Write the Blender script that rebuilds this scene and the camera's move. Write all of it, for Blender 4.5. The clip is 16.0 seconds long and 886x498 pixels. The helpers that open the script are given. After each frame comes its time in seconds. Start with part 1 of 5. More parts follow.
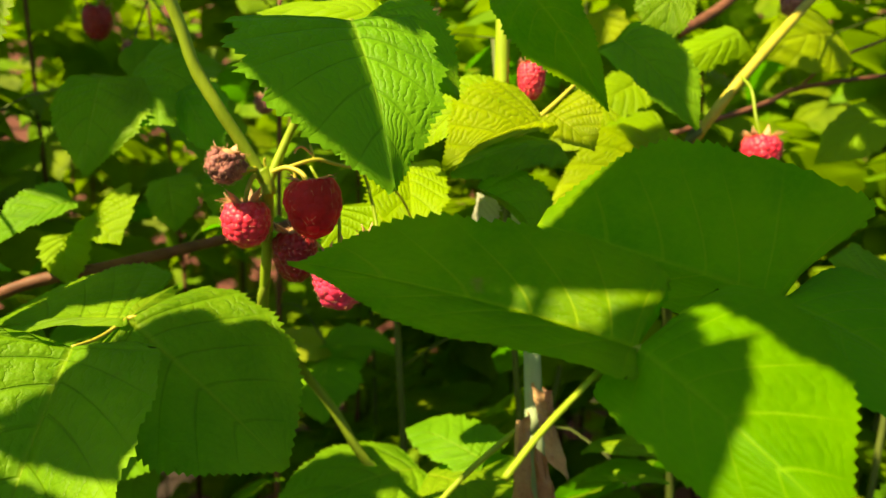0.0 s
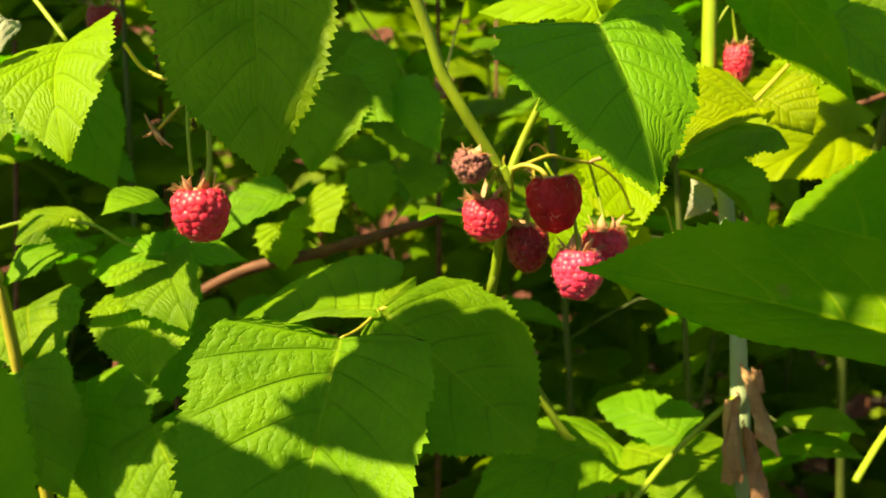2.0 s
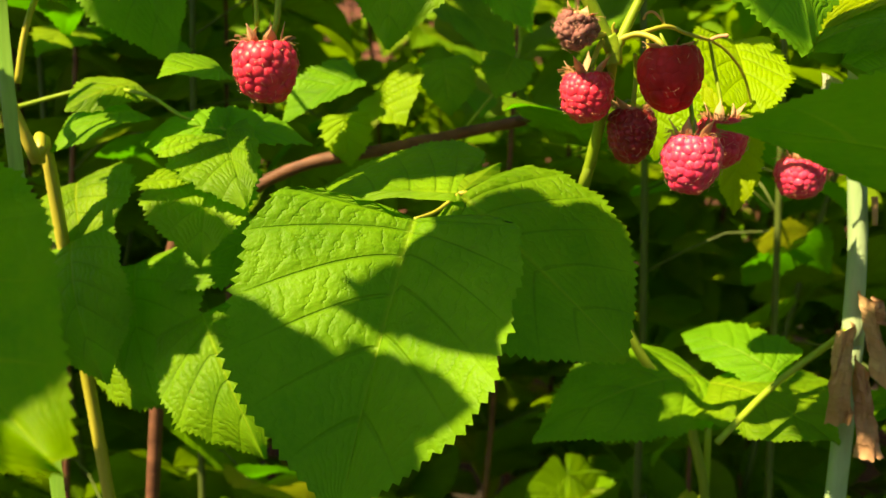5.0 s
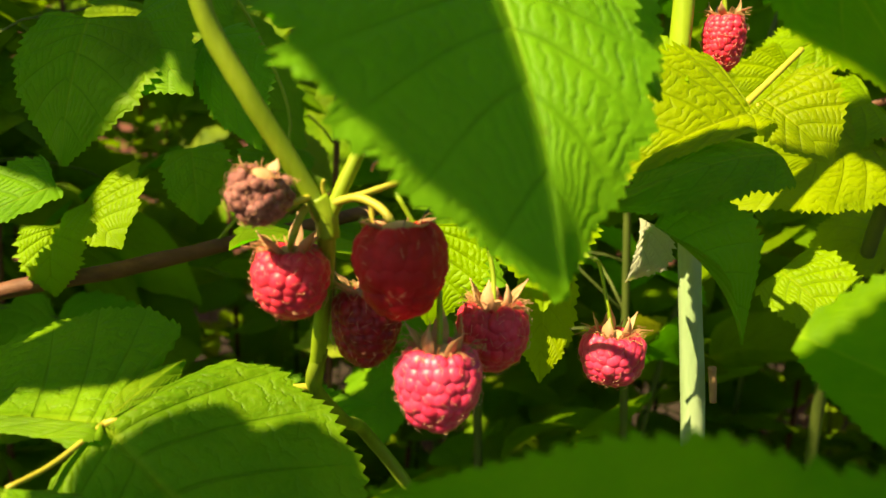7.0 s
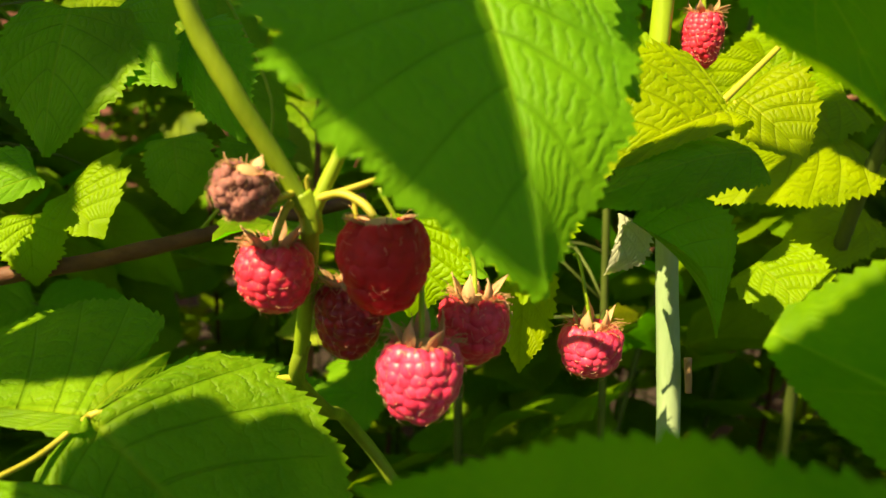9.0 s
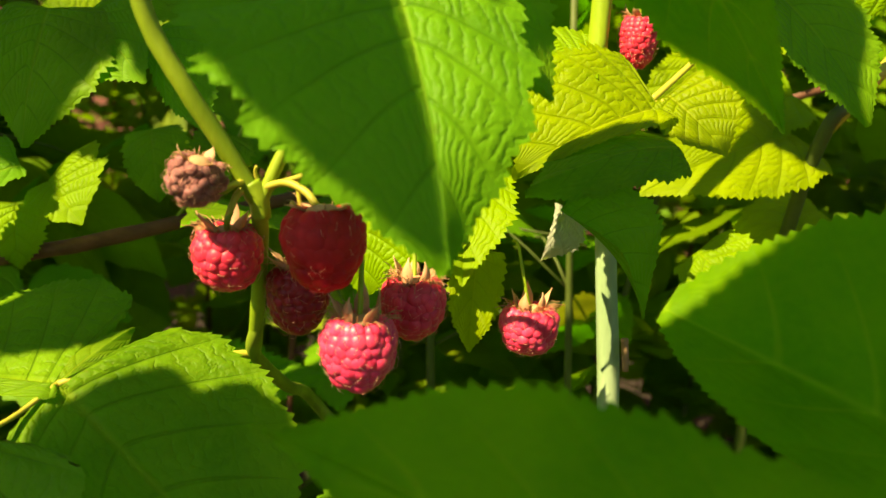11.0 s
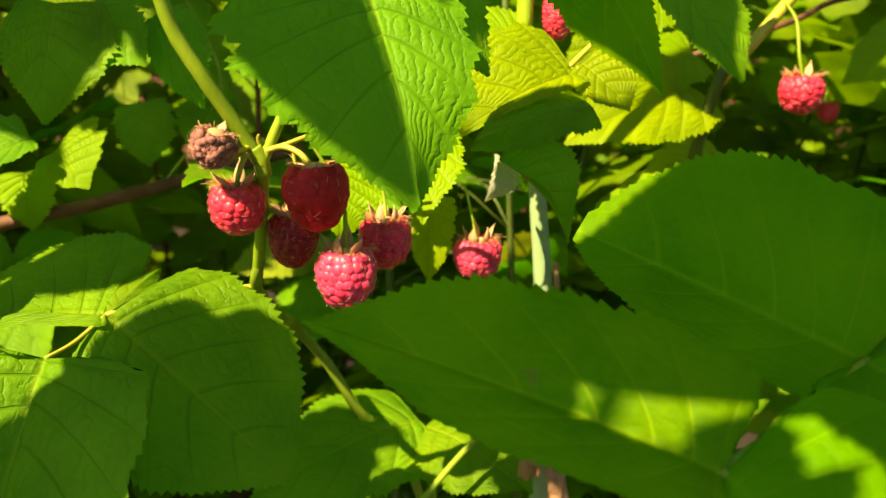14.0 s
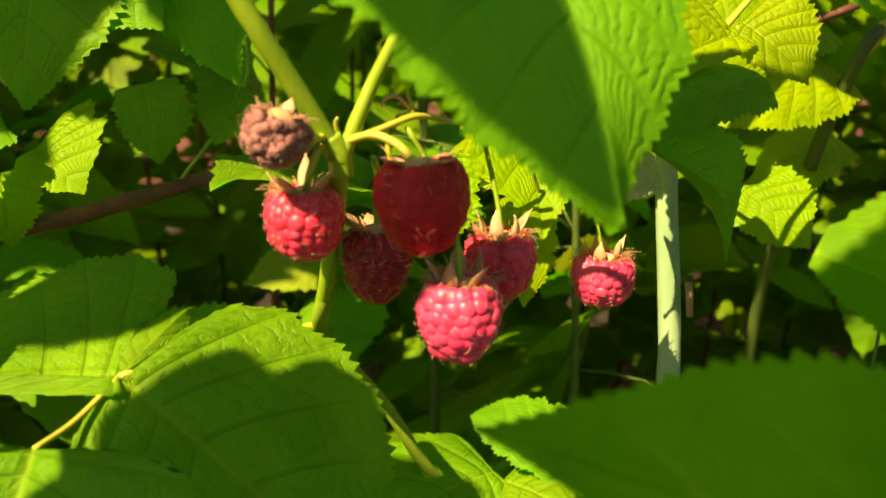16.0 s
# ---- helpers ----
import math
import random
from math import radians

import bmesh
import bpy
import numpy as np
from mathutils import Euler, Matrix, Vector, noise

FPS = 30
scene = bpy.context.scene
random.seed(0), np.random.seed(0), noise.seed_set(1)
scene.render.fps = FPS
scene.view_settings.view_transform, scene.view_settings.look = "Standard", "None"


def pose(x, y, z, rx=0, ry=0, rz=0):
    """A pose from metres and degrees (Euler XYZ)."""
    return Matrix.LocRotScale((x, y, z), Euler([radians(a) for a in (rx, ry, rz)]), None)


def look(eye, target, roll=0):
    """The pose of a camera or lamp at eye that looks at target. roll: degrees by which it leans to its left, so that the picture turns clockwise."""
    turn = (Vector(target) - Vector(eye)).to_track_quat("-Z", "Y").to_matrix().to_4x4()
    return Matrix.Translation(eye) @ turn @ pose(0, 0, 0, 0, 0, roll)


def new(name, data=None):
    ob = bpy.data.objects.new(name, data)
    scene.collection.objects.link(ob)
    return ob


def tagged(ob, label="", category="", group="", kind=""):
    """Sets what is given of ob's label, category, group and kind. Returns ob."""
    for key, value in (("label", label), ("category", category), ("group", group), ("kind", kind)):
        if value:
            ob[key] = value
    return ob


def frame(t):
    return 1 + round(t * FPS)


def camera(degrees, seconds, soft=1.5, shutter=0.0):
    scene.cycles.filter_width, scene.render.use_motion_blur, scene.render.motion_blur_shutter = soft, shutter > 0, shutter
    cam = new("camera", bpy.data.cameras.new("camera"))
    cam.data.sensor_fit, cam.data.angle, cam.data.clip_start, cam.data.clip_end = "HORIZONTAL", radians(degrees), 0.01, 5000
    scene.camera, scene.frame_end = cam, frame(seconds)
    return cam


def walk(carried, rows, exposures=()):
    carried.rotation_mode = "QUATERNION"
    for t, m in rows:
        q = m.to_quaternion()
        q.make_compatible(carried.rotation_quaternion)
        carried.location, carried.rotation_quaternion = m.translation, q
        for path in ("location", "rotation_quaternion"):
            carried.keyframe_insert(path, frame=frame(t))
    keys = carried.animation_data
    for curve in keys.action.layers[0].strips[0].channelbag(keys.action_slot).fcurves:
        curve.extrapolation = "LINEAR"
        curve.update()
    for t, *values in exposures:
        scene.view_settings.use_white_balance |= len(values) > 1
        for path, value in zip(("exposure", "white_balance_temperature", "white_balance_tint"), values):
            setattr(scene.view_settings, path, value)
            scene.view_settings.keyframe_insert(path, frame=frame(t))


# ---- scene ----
cam = camera(55.6, 16.0)
METRES, EYE, TILT, LEAN, TURN = 0.7, 1.0, -5.0, 0.0, 0.0
ROWS = [
    (0.0, 0.0, 0.0, 0.0, 0.0, 0.0, -0.0),
    (0.5, 0.0239, 0.0032, 0.0104, -1.66, 0.54, -0.25),
    (1.0, -0.0189, 0.0013, 0.0191, 0.08, -0.58, 0.46),
    (1.5, -0.0543, -0.0078, 0.0224, 3.79, -2.04, 1.23),
    (2.0, -0.0635, -0.0199, 0.0169, 6.05, -2.9, 1.15),
    (2.5, -0.0465, -0.0034, 0.0108, 8.46, -3.18, 0.2),
    (3.0, -0.0818, -0.0448, -0.0011, 13.94, -3.67, -1.65),
    (5.5, -0.0651, 0.077, -0.009, 7.82, -5.9, -3.47),
    (6.0, -0.0297, 0.1298, 0.0127, 5.08, -6.2, -2.67),
    (6.5, -0.0246, 0.1368, 0.0166, 3.78, -6.21, -2.17),
    (7.0, -0.0319, 0.1409, 0.0459, 3.46, -6.29, -2.45),
    (7.5, -0.0268, 0.1502, 0.0336, 3.44, -5.92, -2.63),
    (8.0, -0.0174, 0.1529, 0.013, 2.96, -6.67, -3.04),
    (8.5, -0.0236, 0.1419, 0.0268, 2.45, -7.34, -3.06),
    (11.0, -0.013, 0.1161, 0.0508, 2.24, -7.81, -3.21),
    (11.5, -0.0227, 0.1018, 0.0292, 1.36, -7.66, -3.26),
    (12.0, 0.0119, 0.0928, 0.0115, -0.9, -8.05, -3.48),
    (12.5, 0.0609, 0.082, 0.0239, -3.28, -8.33, -3.3),
    (13.0, 0.0711, 0.0587, 0.024, -4.26, -8.59, -3.17),
    (13.5, 0.0368, 0.0503, 0.0439, -4.4, -9.16, -2.9),
    (14.0, -0.0194, 0.0467, 0.0565, -1.96, -10.82, -1.26),
    (14.5, -0.0388, 0.0594, 0.07, -2.2, -13.01, -0.92),
    (15.0, -0.0384, 0.0973, 0.0655, -2.64, -13.24, -0.84),
    (15.5, -0.0432, 0.1251, 0.05, -3.09, -12.45, -0.79),
    (16.0, -0.0606, 0.1402, 0.0481, -3.14, -11.32, -0.8),
]
FIRST = pose(0, 0, EYE, TILT, LEAN, TURN)
PATH = [(t, FIRST @ pose(METRES * x, METRES * y, METRES * z, 90 + pitch, roll, yaw)) for t, x, y, z, yaw, pitch, roll in ROWS]
PATH += [
    (3.2, look((-0.066, -0.051, 0.999), (-0.634, 1.842, 0.692), 0.6)),
    (5.3, look((-0.052, 0.036, 0.987), (-0.339, 1.979, 0.606), 2.1)),
    (8.7, look((-0.023, 0.100, 1.020), (-0.092, 2.053, 0.596), 2.8)),
    (10.8, look((-0.010, 0.084, 1.036), (-0.031, 2.034, 0.590), 3.1)),
]
PATH.sort(key=lambda row: row[0])
cam.data.dof.use_dof, cam.data.dof.focus_distance, cam.data.dof.aperture_fstop = True, 0.205, 20.0
walk(cam, PATH, [(0.0, 1.53, 7000, 9), (3.0, 1.58, 7000, 9), (5.5, 1.55, 7000, 9), (7.5, 1.46, 7000, 9), (11.0, 1.46, 7000, 9), (12.5, 1.60, 7000, 9), (13.5, 1.60, 7000, 9), (16.0, 1.52, 7000, 9)])

# ---- light ----
SUN = Vector((-0.46, -0.44, 0.77)).normalized()
SUN_POWER, SKY_POWER = 5.4, 0.040
world = bpy.data.worlds.new("sky")
scene.world = world
world.use_nodes = True
wn = world.node_tree.nodes
sky = wn.new("ShaderNodeTexSky")
sky.sky_type = "NISHITA"
sky.sun_disc = False
sky.sun_elevation = math.asin(SUN.z)
sky.sun_rotation = math.atan2(SUN.x, SUN.y)
wn["Background"].inputs["Strength"].default_value = SKY_POWER
world.node_tree.links.new(sky.outputs["Color"], wn["Background"].inputs["Color"])
lamp = bpy.data.lights.new("sun", "SUN")
lamp.energy, lamp.angle, lamp.color = SUN_POWER, radians(0.53), (1.0, 0.78, 0.46)
sun = new("sun", lamp)
sun.matrix_world = look(SUN * 10, (0, 0, 0))


# ---- materials ----
def node_material(name):
    m = bpy.data.materials.new(name)
    m.use_nodes = True
    return m, m.node_tree.nodes, m.node_tree.links


def math_node(n, l, op, a, b=None, c=None):
    x = n.new("ShaderNodeMath")
    x.operation = op
    for i, v in enumerate((a, b, c)):
        if v is None:
            continue
        if isinstance(v, (int, float)):
            x.inputs[i].default_value = v
        else:
            l.new(v, x.inputs[i])
    return x.outputs[0]


def mix_colour(n, l, fac, a, b):
    x = n.new("ShaderNodeMix")
    x.data_type = "RGBA"
    for i, v in ((0, fac), (6, a), (7, b)):
        if isinstance(v, (int, float)):
            x.inputs[i].default_value = v
        elif isinstance(v, tuple):
            x.inputs[i].default_value = (*v, 1)
        else:
            l.new(v, x.inputs[i])
    return x.outputs[2]


def noise_node(n, l, scale, detail=4.0, vector=None, rough=0.55):
    x = n.new("ShaderNodeTexNoise")
    x.inputs["Scale"].default_value, x.inputs["Detail"].default_value, x.inputs["Roughness"].default_value = scale, detail, rough
    if vector is not None:
        l.new(vector, x.inputs["Vector"])
    return x.outputs["Fac"]


def ramp(n, l, fac, a, b):
    x = n.new("ShaderNodeMapRange")
    x.inputs["From Min"].default_value, x.inputs["From Max"].default_value = a, b
    l.new(fac, x.inputs["Value"])
    return x.outputs["Result"]


def leaf_material(name, dark, bright, vein, through_colour, thin=0.36, rough=0.50, veins=7.0, spots=0.0, gloss=0.15, random_source="object", scar=None, groove=0.24, relief=1.0):
    """A thin leaf blade: veins follow the uv map (u across, v along the margin), light passes through it."""
    m, n, l = node_material(name)
    uv = n.new("ShaderNodeUVMap")
    uv.uv_map = "UVMap"
    sep = n.new("ShaderNodeSeparateXYZ")
    l.new(uv.outputs[0], sep.inputs[0])
    u, v = sep.outputs[0], sep.outputs[1]
    au = math_node(n, l, "ABSOLUTE", u)
    rib = math_node(n, l, "FRACT", math_node(n, l, "ADD", math_node(n, l, "MULTIPLY", v, veins), 0.5))
    off = math_node(n, l, "ABSOLUTE", math_node(n, l, "SUBTRACT", rib, 0.5))
    width = math_node(n, l, "MULTIPLY_ADD", au, -0.040, 0.062)
    lateral = math_node(n, l, "SUBTRACT", 1.0, ramp(n, l, math_node(n, l, "DIVIDE", off, width), 0.35, 1.0))
    fade = ramp(n, l, au, 1.0, 0.55)
    lateral = math_node(n, l, "MULTIPLY", lateral, fade)
    mid = math_node(n, l, "SUBTRACT", 1.0, ramp(n, l, au, 0.008, 0.045))
    rib_mask = math_node(n, l, "MAXIMUM", lateral, mid)
    geo = n.new("ShaderNodeNewGeometry")
    if random_source == "object":
        info = n.new("ShaderNodeObjectInfo")
        rnd = info.outputs["Random"]
    else:
        rnd = geo.outputs["Random Per Island"]
    big = noise_node(n, l, 45, 3, geo.outputs["Position"])
    fine = noise_node(n, l, 650, 4, geo.outputs["Position"])
    cross = math_node(n, l, "MULTIPLY_ADD", noise_node(n, l, 260, 3, geo.outputs["Position"]), 22.0, math_node(n, l, "MULTIPLY", au, 46.0))
    net = ramp(n, l, math_node(n, l, "SINE", math_node(n, l, "MULTIPLY_ADD", big, 14.0, cross)), -1.0, 0.6)
    cell = n.new("ShaderNodeTexVoronoi")
    cell.feature = "SMOOTH_F1"
    cell.inputs["Scale"].default_value = 720
    warp = n.new("ShaderNodeVectorMath")
    warp.operation = "MULTIPLY_ADD"
    wob = n.new("ShaderNodeTexNoise")
    wob.inputs["Scale"].default_value = 300
    l.new(geo.outputs["Position"], wob.inputs["Vector"])
    l.new(wob.outputs["Color"], warp.inputs[0])
    warp.inputs[1].default_value = (0.003, 0.003, 0.003)
    l.new(geo.outputs["Position"], warp.inputs[2])
    l.new(warp.outputs[0], cell.inputs["Vector"])
    quilt = math_node(n, l, "SUBTRACT", 1.0, cell.outputs["Distance"])
    base = mix_colour(n, l, ramp(n, l, big, 0.3, 0.7), dark, bright)
    base = mix_colour(n, l, math_node(n, l, "MULTIPLY", rnd, 0.55), base, bright)
    base = mix_colour(n, l, math_node(n, l, "MULTIPLY", math_node(n, l, "SUBTRACT", 1.0, net), 0.06), base, vein)
    # side veins darkened to paint the shade in their grooves; low relief gets vein colour
    base = mix_colour(n, l, math_node(n, l, "MULTIPLY", lateral, groove), base, tuple(0.45 * c for c in dark) if relief > 0.7 else vein)
    base = mix_colour(n, l, math_node(n, l, "MULTIPLY", mid, 0.45), base, vein)
    base = mix_colour(n, l, math_node(n, l, "MULTIPLY", ramp(n, l, cell.outputs["Distance"], 0.55, 0.15), 0.22), base, bright)
    if spots:
        blot = ramp(n, l, noise_node(n, l, 160, 5, geo.outputs["Position"], 0.7), 0.66, 0.72)
        base = mix_colour(n, l, math_node(n, l, "MULTIPLY", blot, spots), base, (0.16, 0.075, 0.02))
    if scar:
        gap = n.new("ShaderNodeVectorMath")
        gap.operation = "DISTANCE"
        l.new(geo.outputs["Position"], gap.inputs[0])
        gap.inputs[1].default_value = scar
        edge = math_node(n, l, "MULTIPLY_ADD", noise_node(n, l, 500, 4, geo.outputs["Position"]), 0.0030, gap.outputs["Value"])
        base = mix_colour(n, l, ramp(n, l, edge, 0.0050, 0.0034), base, (0.26, 0.12, 0.05))
    hue = n.new("ShaderNodeHueSaturation")
    l.new(base, hue.inputs["Color"])
    l.new(math_node(n, l, "MULTIPLY_ADD", rnd, 0.04, 0.48), hue.inputs["Hue"])
    l.new(math_node(n, l, "MULTIPLY_ADD", fine, 0.3, 0.85), hue.inputs["Value"])
    bsdf = n["Principled BSDF"]
    l.new(hue.outputs[0], bsdf.inputs["Base Color"])
    bsdf.inputs["Roughness"].default_value = rough
    l.new(math_node(n, l, "MULTIPLY_ADD", fine, 0.25, rough - 0.1), bsdf.inputs["Roughness"])
    bsdf.inputs["Specular IOR Level"].default_value = gloss
    # ladder of small veins between the ribs, each field of it a little cushion
    rung = math_node(n, l, "MULTIPLY_ADD", noise_node(n, l, 190, 3, geo.outputs["Position"]), 8.0, math_node(n, l, "MULTIPLY", au, 26.0))
    rung = math_node(n, l, "ADD", rung, math_node(n, l, "MULTIPLY", math_node(n, l, "FLOOR", math_node(n, l, "MULTIPLY", v, veins)), 2.1))
    cushion = math_node(n, l, "POWER", math_node(n, l, "ABSOLUTE", math_node(n, l, "SINE", rung)), 0.55)
    cushion = math_node(n, l, "MULTIPLY", cushion, ramp(n, l, off, 0.02, 0.24))
    height = math_node(n, l, "ADD", math_node(n, l, "MULTIPLY", net, 0.15), math_node(n, l, "MULTIPLY", fine, 0.55))
    height = math_node(n, l, "ADD", height, math_node(n, l, "MULTIPLY_ADD", cushion, 1.1, math_node(n, l, "MULTIPLY", quilt, 0.25)))
    height = math_node(n, l, "SUBTRACT", height, math_node(n, l, "MULTIPLY", rib_mask, 2.2))
    bump = n.new("ShaderNodeBump")
    bump.inputs["Strength"].default_value, bump.inputs["Distance"].default_value = 0.55, 0.0007
    l.new(math_node(n, l, "MULTIPLY_ADD", math_node(n, l, "POWER", v, 3.0), -0.25 * relief, 0.54 * relief), bump.inputs["Strength"])
    l.new(height, bump.inputs["Height"])
    l.new(bump.outputs[0], bsdf.inputs["Normal"])
    tr = n.new("ShaderNodeBsdfTranslucent")
    tcol = mix_colour(n, l, math_node(n, l, "MULTIPLY", rib_mask, 0.3), through_colour, tuple(0.55 * c for c in through_colour))
    l.new(tcol, tr.inputs["Color"])
    mix = n.new("ShaderNodeMixShader")
    mix.inputs[0].default_value = thin
    l.new(bsdf.outputs[0], mix.inputs[1])
    l.new(tr.outputs[0], mix.inputs[2])
    l.new(mix.outputs[0], n["Material Output"].inputs[0])
    return m


def plain_material(name, a, b, scale=60.0, rough=0.5, bump=0.3, distance=0.0005, subsurface=0.0, coat=0.0, stretch=(1, 1, 1), spec=0.4):
    m, n, l = node_material(name)
    mp = n.new("ShaderNodeMapping")
    mp.inputs["Scale"].default_value = stretch
    geo = n.new("ShaderNodeNewGeometry")
    l.new(geo.outputs["Position"], mp.inputs["Vector"])
    big = noise_node(n, l, scale, 5, mp.outputs[0], 0.6)
    fine = noise_node(n, l, scale * 9, 4, mp.outputs[0], 0.6)
    col = mix_colour(n, l, ramp(n, l, big, 0.3, 0.7), a, b)
    hue = n.new("ShaderNodeHueSaturation")
    l.new(col, hue.inputs["Color"])
    info = n.new("ShaderNodeObjectInfo")
    l.new(math_node(n, l, "ADD", math_node(n, l, "MULTIPLY", fine, 0.3), math_node(n, l, "MULTIPLY_ADD", info.outputs["Random"], 0.25, 0.72)), hue.inputs["Value"])
    bsdf = n["Principled BSDF"]
    l.new(hue.outputs[0], bsdf.inputs["Base Color"])
    l.new(math_node(n, l, "MULTIPLY_ADD", fine, 0.25, rough - 0.12), bsdf.inputs["Roughness"])
    bsdf.inputs["Specular IOR Level"].default_value = spec
    bsdf.inputs["Coat Weight"].default_value = coat
    if subsurface:
        bsdf.inputs["Subsurface Weight"].default_value = subsurface
        bsdf.inputs["Subsurface Radius"].default_value = (1.0, 0.25, 0.12)
        bsdf.inputs["Subsurface Scale"].default_value = 0.003
    bp = n.new("ShaderNodeBump")
    bp.inputs["Strength"].default_value, bp.inputs["Distance"].default_value = bump, distance
    l.new(math_node(n, l, "ADD", big, math_node(n, l, "MULTIPLY", fine, 0.5)), bp.inputs["Height"])
    l.new(bp.outputs[0], bsdf.inputs["Normal"])
    return m


LEAF = leaf_material("raspberry leaf", (0.046, 0.150, 0.002), (0.195, 0.385, 0.008), (0.34, 0.50, 0.020), (0.11, 0.46, 0.001), spots=0.35, thin=0.43)
# near leaves, both smoother and pale-veined; their shade is mixed into the deeper green
LEAF_NEAR = leaf_material("smooth raspberry leaf, shade in colour", (0.034, 0.148, 0.0005), (0.155, 0.335, 0.001), (0.28, 0.50, 0.010), (0.090, 0.52, 0.0005), thin=0.45, gloss=0.07, groove=0.42, relief=0.45)
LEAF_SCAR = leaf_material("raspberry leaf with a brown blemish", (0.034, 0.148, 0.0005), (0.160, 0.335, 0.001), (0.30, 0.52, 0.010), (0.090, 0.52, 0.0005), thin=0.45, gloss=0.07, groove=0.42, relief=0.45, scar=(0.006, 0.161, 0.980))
LEAF_FAR = leaf_material("raspberry foliage", (0.034, 0.105, 0.001), (0.165, 0.300, 0.0025), (0.28, 0.40, 0.012), (0.24, 0.44, 0.001), random_source="island", thin=0.40)
# leaf copy for sunlit leaves: the sunlight is put into its yellower, paler colour
LEAF_SUN = leaf_material("yellow-green leaf, sunlight in colour", (0.14, 0.27, 0.001), (0.27, 0.43, 0.002), (0.38, 0.52, 0.012), (0.40, 0.56, 0.001), spots=0.3, thin=0.42)
LEAF_PALE = leaf_material("pale leaf underside", (0.40, 0.46, 0.32), (0.55, 0.60, 0.44), (0.50, 0.56, 0.36), (0.40, 0.50, 0.08), rough=0.7)
LEAF_YELLOW = leaf_material("yellowing leaf", (0.16, 0.24, 0.012), (0.30, 0.38, 0.02), (0.36, 0.42, 0.06), (0.42, 0.50, 0.015), spots=0.8)
LEAF_DRY = leaf_material("dry brown leaf", (0.24, 0.09, 0.02), (0.66, 0.43, 0.23), (0.50, 0.32, 0.18), (0.50, 0.22, 0.05), thin=0.25, rough=0.75, spots=0.6)
STEM = plain_material("green stem", (0.17, 0.28, 0.008), (0.28, 0.40, 0.015), 120, 0.5, 0.25, 0.0003, stretch=(1, 1, 0.3))
# two darker copies of the green stem, with shade put into the colour
STEM_DARK = plain_material("green cane darkened for deep shade", (0.05, 0.08, 0.012), (0.10, 0.14, 0.02), 100, 0.6, 0.3, 0.0004, stretch=(1, 1, 0.3))
STEM_MID = plain_material("mid-green cane darkened for shade", (0.13, 0.21, 0.008), (0.24, 0.34, 0.015), 100, 0.55, 0.3, 0.0004, stretch=(1, 1, 0.3))
STEM_YELLOW = plain_material("yellow-green stem", (0.34, 0.34, 0.02), (0.46, 0.42, 0.05), 120, 0.5, 0.25, 0.0003, stretch=(1, 1, 0.3))
STEM_BLOOM = plain_material("glaucous cane", (0.22, 0.35, 0.15), (0.36, 0.48, 0.26), 90, 0.6, 0.2, 0.0003, stretch=(1, 1, 0.2))
BARK = plain_material("brown cane bark", (0.070, 0.026, 0.012), (0.19, 0.080, 0.040), 140, 0.65, 0.6, 0.0008, stretch=(0.5, 1, 1))
GRASS = plain_material("grass blade", (0.07, 0.18, 0.012), (0.17, 0.34, 0.04), 60, 0.45, 0.3, 0.0004, stretch=(4, 4, 0.3))
BERRY = plain_material("ripe raspberry", (0.58, 0.014, 0.048), (0.76, 0.048, 0.100), 220, 0.42, 0.2, 0.0002, subsurface=0.35, spec=0.42)
# overripe fruit; on the berry deep in the bush this dark red imitates shade
BERRY_DARK = plain_material("overripe and shade-dark raspberry", (0.20, 0.006, 0.012), (0.32, 0.012, 0.02), 220, 0.45, 0.2, 0.0002, subsurface=0.25)
BERRY_DRY = plain_material("shrivelled raspberry", (0.17, 0.055, 0.05), (0.44, 0.20, 0.18), 420, 0.7, 0.9, 0.0008, subsurface=0.1)
BERRY_DEEP = plain_material("deep red raspberry", (0.36, 0.006, 0.012), (0.50, 0.012, 0.022), 220, 0.55, 0.2, 0.0002, subsurface=0.5, spec=0.25)
BERRY_PINK = plain_material("pink raspberry", (0.64, 0.022, 0.085), (0.80, 0.075, 0.17), 220, 0.40, 0.2, 0.0002, subsurface=0.35, spec=0.42)
CORE = plain_material("berry flesh", (0.44, 0.008, 0.016), (0.52, 0.014, 0.026), 200, 0.5, 0.1, 0.0002, subsurface=0.2)
SEPAL = plain_material("dried sepal", (0.40, 0.24, 0.10), (0.58, 0.33, 0.19), 300, 0.7, 0.3, 0.0003, subsurface=0.1)
HAIR = plain_material("brown filament", (0.30, 0.15, 0.05), (0.46, 0.28, 0.12), 300, 0.6, 0.1, 0.0001)
STYLE = plain_material("pale filament", (0.70, 0.30, 0.20), (0.80, 0.50, 0.32), 300, 0.5, 0.1, 0.0001)
SOIL = plain_material("dark soil", (0.014, 0.010, 0.006), (0.038, 0.027, 0.016), 14, 0.9, 1.0, 0.02)
BRICK = plain_material("red brick", (0.13, 0.045, 0.03), (0.22, 0.09, 0.06), 9, 0.85, 0.6, 0.004)
MORTAR = plain_material("mortar", (0.16, 0.14, 0.12), (0.22, 0.20, 0.17), 12, 0.9, 0.5, 0.003)


# ---- builders ----
def part(name, mesh, material, parent, label="", kind=""):
    """Links a mesh, in world coordinates, as one object under a thing or part."""
    mesh.materials.append(material)
    ob = new(name, mesh)
    if parent is not None:
        ob.parent = parent
        ob.matrix_parent_inverse = Matrix.Translation(-parent_place[parent])
    parent_place[ob] = Vector((0, 0, 0))
    return tagged(ob, label=label, kind=kind)


parent_place = {}


